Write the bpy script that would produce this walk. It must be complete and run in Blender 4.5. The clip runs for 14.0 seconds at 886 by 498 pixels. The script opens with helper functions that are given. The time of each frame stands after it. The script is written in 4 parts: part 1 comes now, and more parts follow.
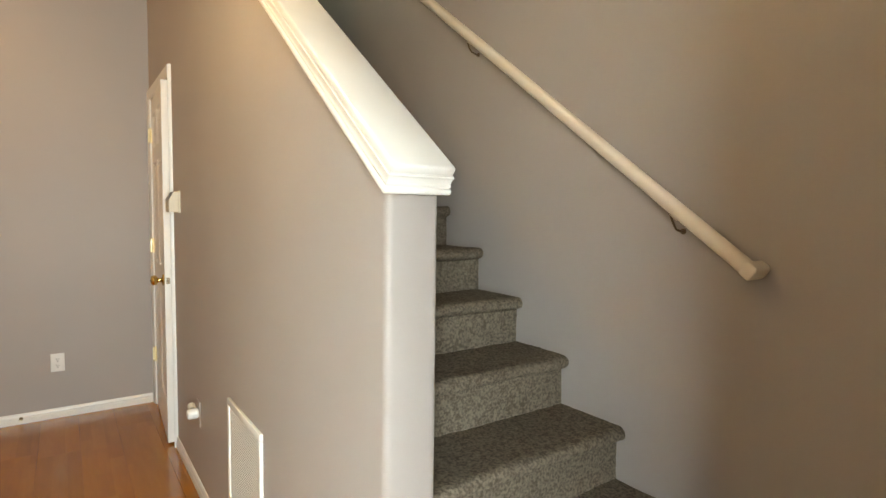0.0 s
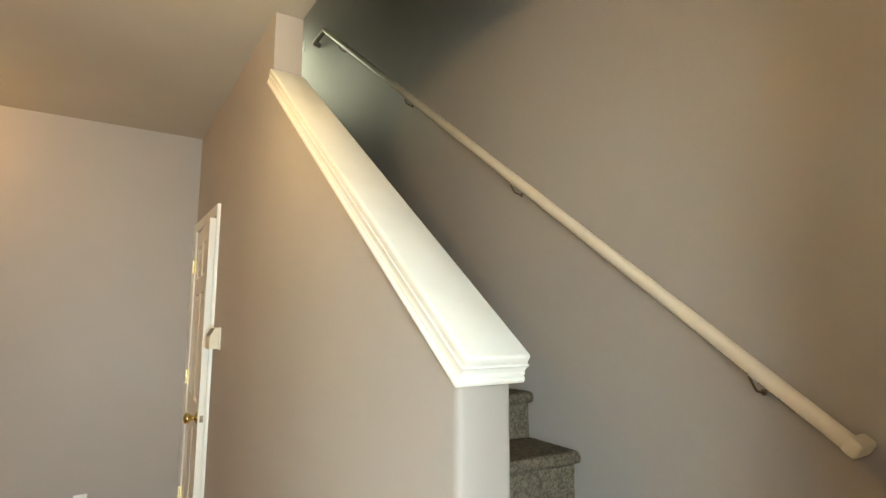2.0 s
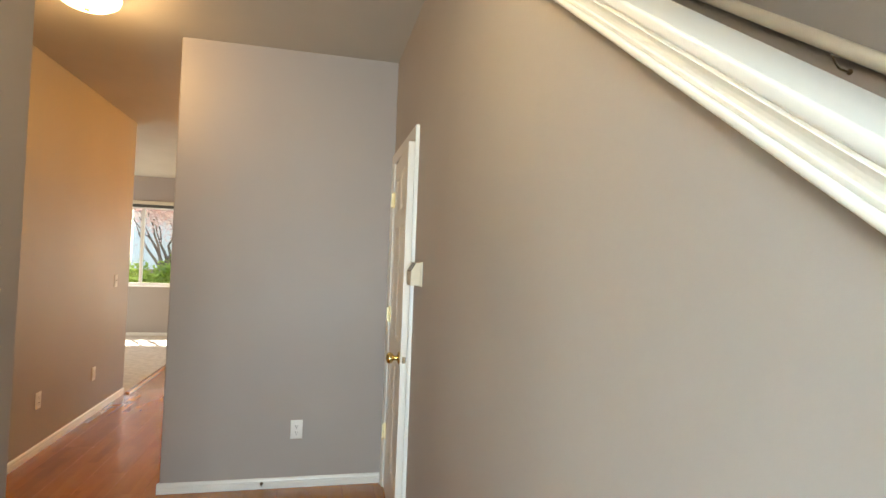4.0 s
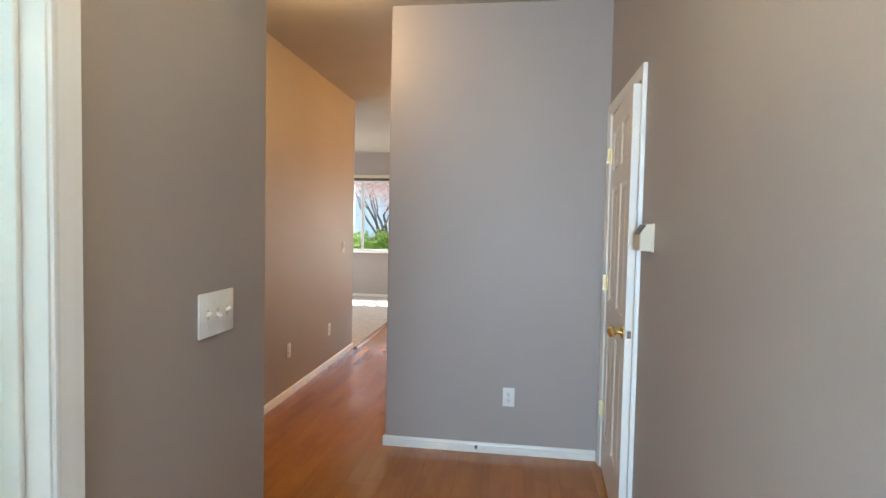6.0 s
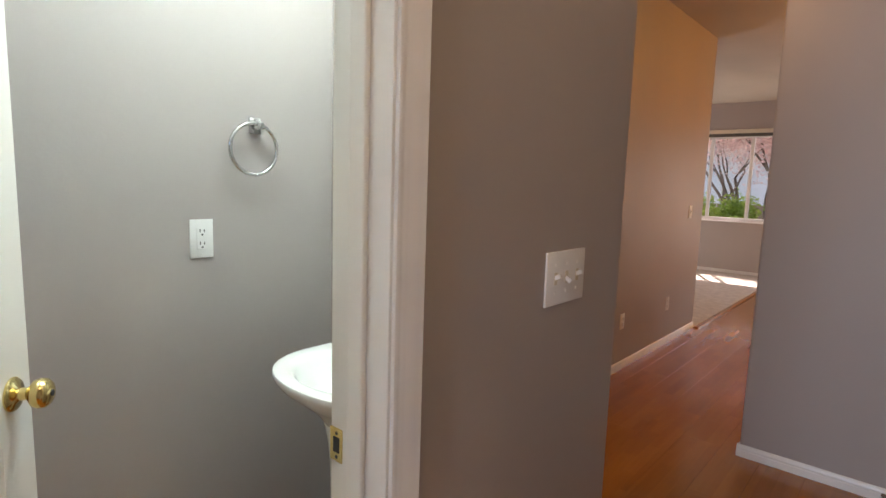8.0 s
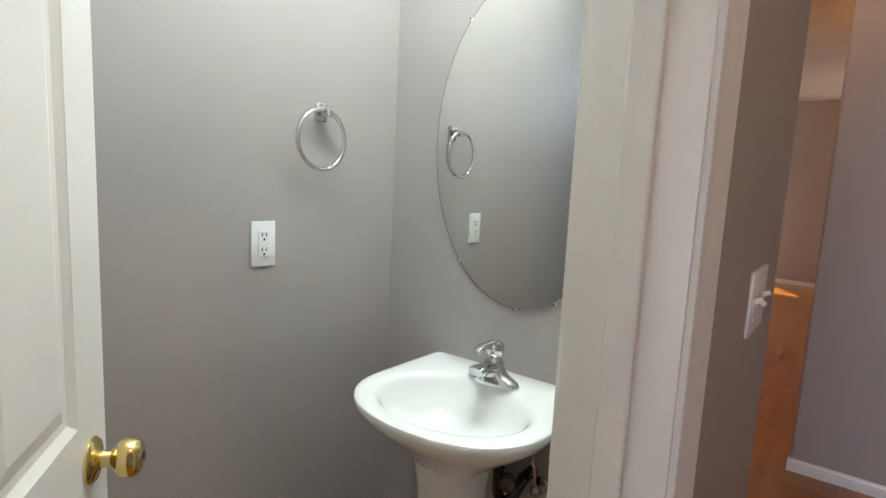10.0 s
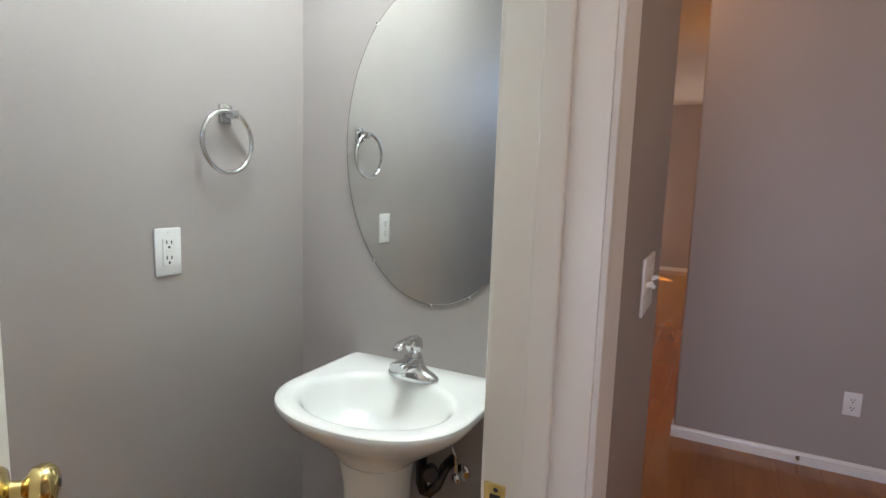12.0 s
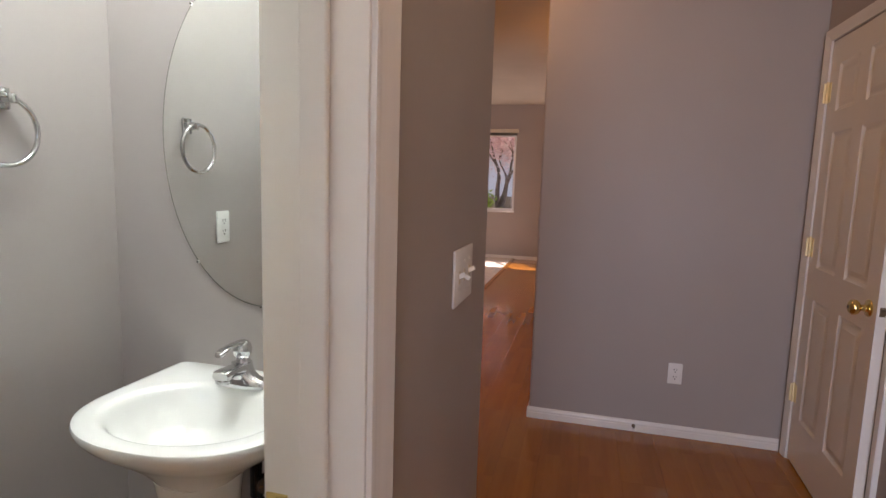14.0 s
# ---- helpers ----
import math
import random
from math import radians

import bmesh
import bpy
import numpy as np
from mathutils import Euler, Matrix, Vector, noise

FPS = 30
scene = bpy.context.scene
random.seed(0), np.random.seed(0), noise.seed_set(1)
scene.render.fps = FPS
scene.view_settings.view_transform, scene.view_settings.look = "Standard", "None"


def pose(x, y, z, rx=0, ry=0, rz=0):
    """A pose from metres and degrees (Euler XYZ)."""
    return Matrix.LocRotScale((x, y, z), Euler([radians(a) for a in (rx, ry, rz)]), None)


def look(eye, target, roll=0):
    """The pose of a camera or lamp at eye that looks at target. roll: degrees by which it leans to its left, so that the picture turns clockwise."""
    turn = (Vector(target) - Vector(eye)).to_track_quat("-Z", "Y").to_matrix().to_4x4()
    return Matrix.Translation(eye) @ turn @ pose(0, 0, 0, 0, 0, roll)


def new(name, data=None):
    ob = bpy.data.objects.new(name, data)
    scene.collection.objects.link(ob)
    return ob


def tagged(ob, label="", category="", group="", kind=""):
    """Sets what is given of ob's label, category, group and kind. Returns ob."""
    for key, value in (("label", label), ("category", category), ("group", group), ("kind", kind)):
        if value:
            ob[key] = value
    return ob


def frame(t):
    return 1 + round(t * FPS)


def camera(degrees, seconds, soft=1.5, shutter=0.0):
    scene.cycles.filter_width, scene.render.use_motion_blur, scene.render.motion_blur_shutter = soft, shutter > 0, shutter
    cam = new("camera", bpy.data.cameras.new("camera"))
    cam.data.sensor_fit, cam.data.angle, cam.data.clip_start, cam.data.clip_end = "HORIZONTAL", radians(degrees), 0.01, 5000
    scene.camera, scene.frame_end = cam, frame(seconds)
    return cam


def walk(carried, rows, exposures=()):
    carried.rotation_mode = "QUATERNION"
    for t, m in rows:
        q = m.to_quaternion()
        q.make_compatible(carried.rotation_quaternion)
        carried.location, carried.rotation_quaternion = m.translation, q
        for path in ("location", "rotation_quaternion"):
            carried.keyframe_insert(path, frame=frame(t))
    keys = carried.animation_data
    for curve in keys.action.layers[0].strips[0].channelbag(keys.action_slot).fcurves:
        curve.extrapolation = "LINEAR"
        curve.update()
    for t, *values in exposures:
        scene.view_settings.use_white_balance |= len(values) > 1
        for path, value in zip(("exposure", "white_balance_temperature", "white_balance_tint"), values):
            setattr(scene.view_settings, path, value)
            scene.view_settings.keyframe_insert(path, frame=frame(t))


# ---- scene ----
cam = camera(79.0, 14.0)
EXPOSURES = [(0.0, 2.55, 8500, 9), (1.0, 2.55, 8300, 6), (2.0, 2.5, 8200, 3), (3.2, 2.5, 7700, 3), (5.5, 2.6, 5900, 0), (6.5, 2.42, 5750, 6), (7.0, 2.28, 5900, 10), (7.5, 1.93, 6500, 16), (8.5, 1.67, 7200, 26), (11.0, 1.47, 6800, 27), (14.0, 1.52, 7300, 33)]
PATH = [
    (0, (0.088, -0.048, 1.323), (1.238, 1.583, 1.192), 0.7),
    (0.5, (0.097, -0.031, 1.403), (1.234, 1.613, 1.479), 0.5),
    (1, (0.106, -0.016, 1.467), (1.243, 1.614, 1.689), -0.4),
    (1.5, (0.084, 0.0, 1.479), (1.208, 1.634, 1.742), -0.1),
    (2, (0.052, 0.048, 1.472), (1.112, 1.724, 1.73), 0.3),
    (2.5, (0.105, 0.173, 1.463), (1.034, 1.928, 1.705), 1.0),
    (3, (0.153, 0.337, 1.437), (0.907, 2.18, 1.621), 1.8),
    (3.2, (0.144, 0.398, 1.43), (0.825, 2.272, 1.585), 2.1),
    (5.3, (0.071, 0.759, 1.412), (0.143, 2.757, 1.365), 1.2),
    (5.5, (0.059, 0.771, 1.411), (0.043, 2.77, 1.351), 1.2),
    (6, (0.039, 0.808, 1.401), (-0.223, 2.789, 1.311), 1.2),
    (6.5, (-0.01, 0.901, 1.384), (-0.529, 2.828, 1.26), 1.2),
    (7, (-0.101, 1.01, 1.382), (-0.859, 2.855, 1.242), 0.8),
    (7.5, (-0.156, 1.057, 1.366), (-1.253, 2.717, 1.161), 1.3),
    (8, (-0.178, 1.092, 1.353), (-1.489, 2.582, 1.102), 1.8),
    (8.5, (-0.252, 1.078, 1.351), (-1.607, 2.527, 1.096), 2.8),
    (8.7, (-0.303, 1.059, 1.35), (-1.65, 2.515, 1.095), 3.0),
    (10.8, (-0.672, 1.005, 1.342), (-1.786, 2.644, 1.075), 2.3),
    (11, (-0.666, 0.995, 1.341), (-1.757, 2.65, 1.073), 2.3),
    (11.5, (-0.642, 0.971, 1.347), (-1.644, 2.683, 1.089), 2.0),
    (12, (-0.617, 0.967, 1.347), (-1.519, 2.736, 1.102), 1.9),
    (12.5, (-0.592, 0.974, 1.35), (-1.396, 2.791, 1.115), 1.8),
    (13, (-0.573, 0.979, 1.349), (-1.275, 2.837, 1.117), 1.6),
    (13.5, (-0.542, 0.986, 1.349), (-1.141, 2.879, 1.115), 1.5),
    (14, (-0.497, 1.041, 1.347), (-0.997, 2.962, 1.1), 1.7),
]
walk(cam, [(t, look(eye, target, roll)) for t, eye, target, roll in PATH], EXPOSURES)

# ---- world, sun and lamps ----
world = bpy.data.worlds.new("daylight")
scene.world = world
world.use_nodes = True
wn = world.node_tree.nodes
sky = wn.new("ShaderNodeTexSky")
sky.sky_type, sky.sun_disc = "NISHITA", False
sky.sun_elevation, sky.sun_rotation = radians(57), radians(-28)
world.node_tree.links.new(sky.outputs[0], wn["Background"].inputs[0])
wn["Background"].inputs[1].default_value = 0.15


def lamp(name, kind, m, energy, colour, size=0.1, size_y=0.0, spread=180.0):
    data = bpy.data.lights.new(name, kind)
    data.energy, data.color = energy, colour
    if kind == "AREA":
        data.size = size
        if size_y:
            data.shape, data.size_y = "RECTANGLE", size_y
        data.spread = radians(spread)
    elif kind == "SPOT":
        data.spot_size, data.spot_blend, data.shadow_soft_size = radians(64), 0.7, size
    elif kind == "SUN":
        data.angle = radians(size)
    else:
        data.shadow_soft_size = size
    ob = new(name, data)
    ob.matrix_world = m
    return ob


lamp("sun", "SUN", look((0, 0, 0), (0.31, -0.58, -1.0)), 5.0, (1.0, 0.94, 0.85), 0.5)
# daylight at the entry glass and upstairs; the other area lamps are added fill
lamp("entry_daylight", "AREA", look((-0.16, -2.12, 1.2), (-0.16, 2, 1.1)), 31, (0.62, 0.80, 1.0), 0.52, 1.6)
# added fill from the left, for the half wall's hall face
lamp("side_fill", "AREA", look((-0.725, -1.50, 1.30), (0.6, -1.15, 0.85)), 32, (0.66, 0.83, 1.0), 1.15, 1.5, 125)
# added blue fill that tints what the mirror reflects
lamp("bath_blue_fill", "AREA", look((-1.5, -0.28, 2.0), (-1.7, 2, 1.9)), 1.0, (0.45, 0.70, 1.0), 0.4, 0.5)
# added fill at the living room's side wall, which has no window
lamp("living_fill", "AREA", look((-5.45, 8.7, 1.5), (0, 8.7, 1.3)), 14, (1.0, 0.97, 0.95), 1.6, 1.3)
# added fill for floor glare, at a glass door out of view
lamp("patio_fill", "AREA", look((-0.15, 10.62, 1.15), (-0.3, 5, 1.0)), 5, (1.0, 0.96, 0.92), 1.2, 1.9)
lamp("upstairs_daylight", "AREA", look((1.1, 6.6, 4.6), (1.4, 4.0, 3.9)), 3.2, (0.86, 0.95, 0.82), 0.7, 0.8)
# bulbs inside the fixtures
lamp("hall_bulb", "POINT", pose(-1.06, 3.58, 2.60), 2.8, (1.0, 0.60, 0.27), 0.09)
lamp("foyer_bulb", "POINT", pose(-0.02, 1.50, 2.60), 4.3, (1.0, 0.74, 0.42), 0.05)
# added out of view to throw orange light on the passage wall
lamp("passage_warm_fill", "POINT", pose(-0.10, 6.10, 2.60), 12, (1.0, 0.42, 0.05), 0.09)
lamp("sconce_bulb", "SPOT", look((1.525, 0.392, 2.150), (1.605, 0.43, 1.98)), 0.12, (1.0, 0.92, 0.72), 0.008)
for x in (-1.36, -1.10):
    lamp("vanity_bulb", "POINT", pose(x, 2.09, 2.30), 3.4, (0.70, 0.97, 0.98), 0.08)

# added overhead fill that evens out the bathroom walls, source unseen
lamp("bath_ceiling_fill", "POINT", pose(-1.30, 1.72, 2.60), 15.0, (0.71, 0.97, 0.98), 0.09)


# ---- materials ----
def material(name, base, rough=0.5, metal=0.0, dark=None, scale=6.0, grain=0.0, grain_scale=300.0, bump=0.0, bump_scale=120.0,
             coat=0.0, stretch=(1, 1, 1), piece=0.0, rough_var=0.06, spec=0.5):
    """A surface with large soft variation, fine grain, uneven gloss and relief."""
    mat = bpy.data.materials.new(name)
    mat.use_nodes = True
    n, l = mat.node_tree.nodes, mat.node_tree.links
    b = n["Principled BSDF"]
    b.inputs["Metallic"].default_value = metal
    b.inputs["Coat Weight"].default_value = coat
    b.inputs["Specular IOR Level"].default_value = spec
    co = n.new("ShaderNodeTexCoord")
    mp = n.new("ShaderNodeMapping")
    mp.inputs["Scale"].default_value = stretch
    l.new(co.outputs["Object"], mp.inputs[0])
    big = n.new("ShaderNodeTexNoise")
    big.inputs["Scale"].default_value, big.inputs["Detail"].default_value = scale, 4
    l.new(mp.outputs[0], big.inputs["Vector"])
    fine = n.new("ShaderNodeTexNoise")
    fine.inputs["Scale"].default_value, fine.inputs["Detail"].default_value = grain_scale, 3
    l.new(mp.outputs[0], fine.inputs["Vector"])
    mix = n.new("ShaderNodeMix")
    mix.data_type = "RGBA"
    mix.inputs[6].default_value = (*base, 1)
    mix.inputs[7].default_value = (*(dark or [c * 0.93 for c in base]), 1)
    ramp = n.new("ShaderNodeMapRange")
    ramp.inputs[1].default_value, ramp.inputs[2].default_value = 0.35, 0.65
    l.new(big.outputs[0], ramp.inputs[0])
    if grain:
        add = n.new("ShaderNodeMath")
        add.operation = "MULTIPLY_ADD"
        sub = n.new("ShaderNodeMath")
        sub.operation = "SUBTRACT"
        sub.inputs[1].default_value = 0.5
        l.new(fine.outputs[0], sub.inputs[0])
        l.new(sub.outputs[0], add.inputs[0])
        add.inputs[1].default_value = grain
        l.new(ramp.outputs[0], add.inputs[2])
        add.use_clamp = True
        l.new(add.outputs[0], mix.inputs[0])
    else:
        l.new(ramp.outputs[0], mix.inputs[0])
    colour = mix.outputs[2]
    if piece:
        info = n.new("ShaderNodeObjectInfo")
        hsv = n.new("ShaderNodeHueSaturation")
        val = n.new("ShaderNodeMapRange")
        val.inputs[3].default_value, val.inputs[4].default_value = 1 - piece, 1 + piece
        l.new(info.outputs["Random"], val.inputs[0])
        l.new(val.outputs[0], hsv.inputs["Value"])
        l.new(colour, hsv.inputs["Color"])
        colour = hsv.outputs[0]
    l.new(colour, b.inputs["Base Color"])
    gl = n.new("ShaderNodeMapRange")
    gl.inputs[3].default_value, gl.inputs[4].default_value = max(0.02, rough - rough_var), min(1, rough + rough_var)
    l.new(big.outputs[0], gl.inputs[0])
    l.new(gl.outputs[0], b.inputs["Roughness"])
    if bump:
        relief = n.new("ShaderNodeTexNoise")
        relief.inputs["Scale"].default_value, relief.inputs["Detail"].default_value = bump_scale, 4
        l.new(mp.outputs[0], relief.inputs["Vector"])
        bp = n.new("ShaderNodeBump")
        bp.inputs["Strength"].default_value, bp.inputs["Distance"].default_value = min(1, bump), 0.004
        l.new(relief.outputs[0], bp.inputs["Height"])
        l.new(bp.outputs[0], b.inputs["Normal"])
    return mat


def glow(name, colour, strength):
    mat = bpy.data.materials.new(name)
    mat.use_nodes = True
    b = mat.node_tree.nodes["Principled BSDF"]
    b.inputs["Base Color"].default_value = (*colour, 1)
    b.inputs["Emission Color"].default_value = (*colour, 1)
    b.inputs["Emission Strength"].default_value = strength
    b.inputs["Roughness"].default_value = 0.4
    return mat


PAINT = material("greige_wall_paint", (0.382, 0.346, 0.326), 0.48, dark=(0.365, 0.331, 0.312), scale=1.2, grain=0.2, grain_scale=60, bump=0.10, bump_scale=70, spec=0.42, rough_var=0.06)
CEILING = material("ceiling_paint", (0.56, 0.52, 0.45), 0.8, scale=1.5, bump=0.25, bump_scale=110)
WHITE = material("white_trim_enamel", (0.77, 0.765, 0.735), 0.32, dark=(0.74, 0.73, 0.70), scale=5, grain=0.15, grain_scale=90, bump=0.04, bump_scale=40)
DOOR = material("white_door_enamel", (0.78, 0.765, 0.725), 0.36, dark=(0.765, 0.75, 0.71), scale=3, grain=0.1, grain_scale=150, bump=0.03, bump_scale=160, stretch=(1, 1, 0.15))
PLASTIC = material("white_plastic", (0.80, 0.80, 0.78), 0.35, scale=12)
IVORY = material("ivory_plastic", (0.66, 0.60, 0.48), 0.45, scale=12)
DARK = material("dark_slot", (0.03, 0.03, 0.03), 0.6)
SCREEN = material("grey_display", (0.10, 0.10, 0.09), 0.25)
BRASS = material("polished_brass", (0.82, 0.66, 0.30), 0.15, 1.0, dark=(0.72, 0.56, 0.23), scale=30)
BRONZE = material("dark_bronze", (0.20, 0.15, 0.10), 0.35, 1.0, scale=30)
PALE_BRASS = material("worn_pale_brass", (0.90, 0.80, 0.50), 0.45, 0.7, scale=30)
CHROME = material("chrome", (0.64, 0.65, 0.66), 0.08, 1.0, scale=25, rough_var=0.03)
PORCELAIN = material("white_porcelain", (0.84, 0.85, 0.82), 0.12, dark=(0.82, 0.83, 0.80), scale=8, coat=0.3, rough_var=0.03)
CARPET_STAIR = material("mottled_brown_carpet", (0.215, 0.178, 0.138), 0.95, dark=(0.094, 0.077, 0.059), scale=115, grain=1.3, grain_scale=42, bump=1.0, bump_scale=120, spec=0.05)
CARPET_LIVING = material("light_beige_carpet", (0.60, 0.56, 0.51), 0.95, dark=(0.50, 0.46, 0.42), scale=14, grain=1.0, grain_scale=160, bump=0.8, bump_scale=180, spec=0.1)
WOOD = material("red_brown_laminate", (0.38, 0.150, 0.016), 0.17, dark=(0.32, 0.120, 0.012), scale=9, grain=0.7, grain_scale=70, bump=0.03, bump_scale=60, stretch=(1, 0.10, 1), piece=0.05, spec=0.5, coat=0.25)
WOOD_GAP = material("dark_floor_joint", (0.24, 0.095, 0.022), 0.5)
MIRROR = material("mirror_silver", (0.90, 0.93, 0.91), 0.02, 1.0, scale=3, rough_var=0.01)
RAILPAINT = material("cream_rail_enamel", (0.78, 0.70, 0.59), 0.35, scale=6, grain=0.2, grain_scale=90, bump=0.04, bump_scale=60)
BLACK = material("black_rubber", (0.015, 0.015, 0.015), 0.18)
BULB_GLASS = glow("warm_frosted_glass", (1.0, 0.78, 0.48), 1.3)
SHADE_GLASS = glow("pale_alabaster_glass", (0.95, 0.86, 0.62), 0.10)
VANITY_GLASS = glow("white_vanity_glass", (0.95, 1.0, 0.93), 1.6)
GRASS = material("garden_soil_and_grass", (0.10, 0.13, 0.05), 0.9, dark=(0.12, 0.09, 0.06), scale=2, grain=0.8, grain_scale=40, bump=1.0, bump_scale=30)
FENCE = material("weathered_cedar", (0.48, 0.39, 0.30), 0.85, dark=(0.34, 0.27, 0.20), scale=3, grain=0.8, grain_scale=60, bump=0.4, stretch=(1, 1, 0.1), piece=0.15)
BARK = material("grey_brown_bark", (0.26, 0.21, 0.17), 0.9, dark=(0.13, 0.10, 0.08), scale=12, bump=1.0, bump_scale=40)
LEAF = material("bright_green_leaf", (0.44, 0.56, 0.13), 0.5, dark=(0.28, 0.42, 0.08), scale=6)
BLOSSOM = material("pink_white_blossom", (0.88, 0.78, 0.75), 0.6, dark=(0.76, 0.52, 0.50), scale=5)
SIDING = material("grey_blue_siding", (0.66, 0.73, 0.78), 0.7, scale=2, grain=0.2, grain_scale=30)
# short strips of differing tone across each laminate plank
n, l = WOOD.node_tree.nodes, WOOD.node_tree.links
strip, turn, info, tint = n.new("ShaderNodeTexBrick"), n.new("ShaderNodeMapping"), n.new("ShaderNodeObjectInfo"), n.new("ShaderNodeMix")
turn.inputs["Rotation"].default_value = (0, 0, radians(90))
shift = n.new("ShaderNodeVectorMath")
shift.operation = "SCALE"
shift.inputs[0].default_value = (3.7, 0.064 * 9, 0)
l.new(info.outputs["Random"], shift.inputs["Scale"])
l.new(shift.outputs[0], turn.inputs["Location"])
l.new(n["Texture Coordinate"].outputs["Object"], turn.inputs[0])
l.new(turn.outputs[0], strip.inputs["Vector"])
for key, value in (("Color1", (1.05, 1.05, 1.05, 1)), ("Color2", (0.90, 0.87, 0.84, 1)), ("Mortar", (0.9, 0.88, 0.86, 1)), ("Scale", 1.0), ("Mortar Size", 0.0), ("Brick Width", 0.34), ("Row Height", 0.0641)):
    strip.inputs[key].default_value = value
tint.data_type, tint.blend_type = "RGBA", "MULTIPLY"
tint.inputs[0].default_value = 1.0
l.new(n["Principled BSDF"].inputs["Base Color"].links[0].from_socket, tint.inputs[6])
l.new(strip.outputs[0], tint.inputs[7])
l.new(tint.outputs[2], n["Principled BSDF"].inputs["Base Color"])

for mat in (LEAF, BLOSSOM):
    n, l = mat.node_tree.nodes, mat.node_tree.links
    b = n["Principled BSDF"]
    tr, mx = n.new("ShaderNodeBsdfTranslucent"), n.new("ShaderNodeMixShader")
    mx.inputs[0].default_value = 0.55
    l.new(b.inputs["Base Color"].links[0].from_socket, tr.inputs[0])
    l.new(b.outputs[0], mx.inputs[1])
    l.new(tr.outputs[0], mx.inputs[2])
    l.new(mx.outputs[0], n["Material Output"].inputs[0])
GLASS = bpy.data.materials.new("window_glass")
GLASS.use_nodes = True
g = GLASS.node_tree.nodes["Principled BSDF"]
g.inputs["Transmission Weight"].default_value, g.inputs["Roughness"].default_value, g.inputs["IOR"].default_value = 1.0, 0.0, 1.02


# ---- mesh helpers ----
def box(bm, x0, y0, z0, x1, y1, z1, bevel=0.0, segments=2):
    """Adds a box between two corners, with rounded edges where bevel is given."""
    made = bmesh.ops.create_cube(bm, size=1.0)["verts"]
    for v in made:
        v.co = Vector(((x0 + x1) / 2 + v.co.x * abs(x1 - x0), (y0 + y1) / 2 + v.co.y * abs(y1 - y0), (z0 + z1) / 2 + v.co.z * abs(z1 - z0)))
    if bevel:
        edges = list({e for v in made for e in v.link_edges})
        bmesh.ops.bevel(bm, geom=edges, offset=bevel, segments=segments, affect="EDGES", profile=0.5)
    return bm


def boxes(*rows, bevel=0.0):
    bm = bmesh.new()
    for r in rows:
        box(bm, *r, bevel=bevel)
    return bm


def prism(bm, outline, axis, a, b):
    """Extrudes an outline of (u, v) along axis from a to b; u, v are the other two axes in order."""
    def place(u, v, w):
        return {"x": (w, u, v), "y": (u, w, v), "z": (u, v, w)}[axis]
    lo = [bm.verts.new(place(u, v, a)) for u, v in outline]
    hi = [bm.verts.new(place(u, v, b)) for u, v in outline]
    n = len(outline)
    for i in range(n):
        bm.faces.new((lo[i], lo[(i + 1) % n], hi[(i + 1) % n], hi[i]))
    bm.faces.new(lo[::-1])
    bm.faces.new(hi)
    bmesh.ops.recalc_face_normals(bm, faces=bm.faces)
    return lo, hi


def rings(bm, loops, close_start=True, close_end=True):
    """Joins closed loops of equally many points into a skin."""
    rows = [[bm.verts.new(p) for p in loop] for loop in loops]
    n = len(rows[0])
    for a, b in zip(rows, rows[1:]):
        for i in range(n):
            bm.faces.new((a[i], a[(i + 1) % n], b[(i + 1) % n], b[i]))
    if close_start:
        bm.faces.new(rows[0][::-1])
    if close_end:
        bm.faces.new(rows[-1])
    bmesh.ops.recalc_face_normals(bm, faces=bm.faces)
    return bm


def lathe(bm, profile, m=None, n=24):
    """Turns (radius, height) rows about the local z axis and sets the result at the pose m."""
    m = m or Matrix()
    rings(bm, [[m @ Vector((r * math.cos(2 * math.pi * i / n), r * math.sin(2 * math.pi * i / n), h)) for i in range(n)] for r, h in profile])
    return bm


def tube(bm, points, radii, n=10):
    """A round tube along points."""
    pts = [Vector(p) for p in points]
    if not isinstance(radii, (list, tuple)):
        radii = [radii] * len(pts)
    loops = []
    for i, p in enumerate(pts):
        d = (pts[min(i + 1, len(pts) - 1)] - pts[max(i - 1, 0)]).normalized()
        side = d.cross(Vector((0.13, 0.21, 0.97))).normalized()
        if side.length < 0.1:
            side = d.orthogonal().normalized()
        up = side.cross(d)
        loops.append([p + radii[i] * (math.cos(2 * math.pi * k / n) * side + math.sin(2 * math.pi * k / n) * up) for k in range(n)])
    return rings(bm, loops)


def round_corner(bm, test, radius, segments=4):
    """Rounds the edges whose two ends both pass the test."""
    edges = [e for e in bm.edges if all(test(v.co) for v in e.verts)]
    bmesh.ops.bevel(bm, geom=edges, offset=radius, segments=segments, affect="EDGES", profile=0.5)


def part(name, bm, mat, parent=None, label="", smooth=False):
    """Links a bmesh as one mesh object, under a thing or a part where parent is given."""
    me = bpy.data.meshes.new(name)
    bm.to_mesh(me)
    bm.free()
    me.materials.append(mat)
    if smooth:
        me.shade_smooth()
        me.set_sharp_from_angle(angle=radians(38))
    ob = new(name, me)
    if parent is not None:
        ob.parent = parent
    if label:
        ob["label"] = label
    return ob


def thing(name, m, label, category, group="", kind=""):
    ob = new(name)
    ob.empty_display_size = 0.05
    ob.matrix_world = m
    return tagged(ob, label, category, group, kind)


def structure(name, bm, mat, label, category, smooth=False):
    return tagged(part(name, bm, mat, smooth=smooth), label, category, kind="structure")


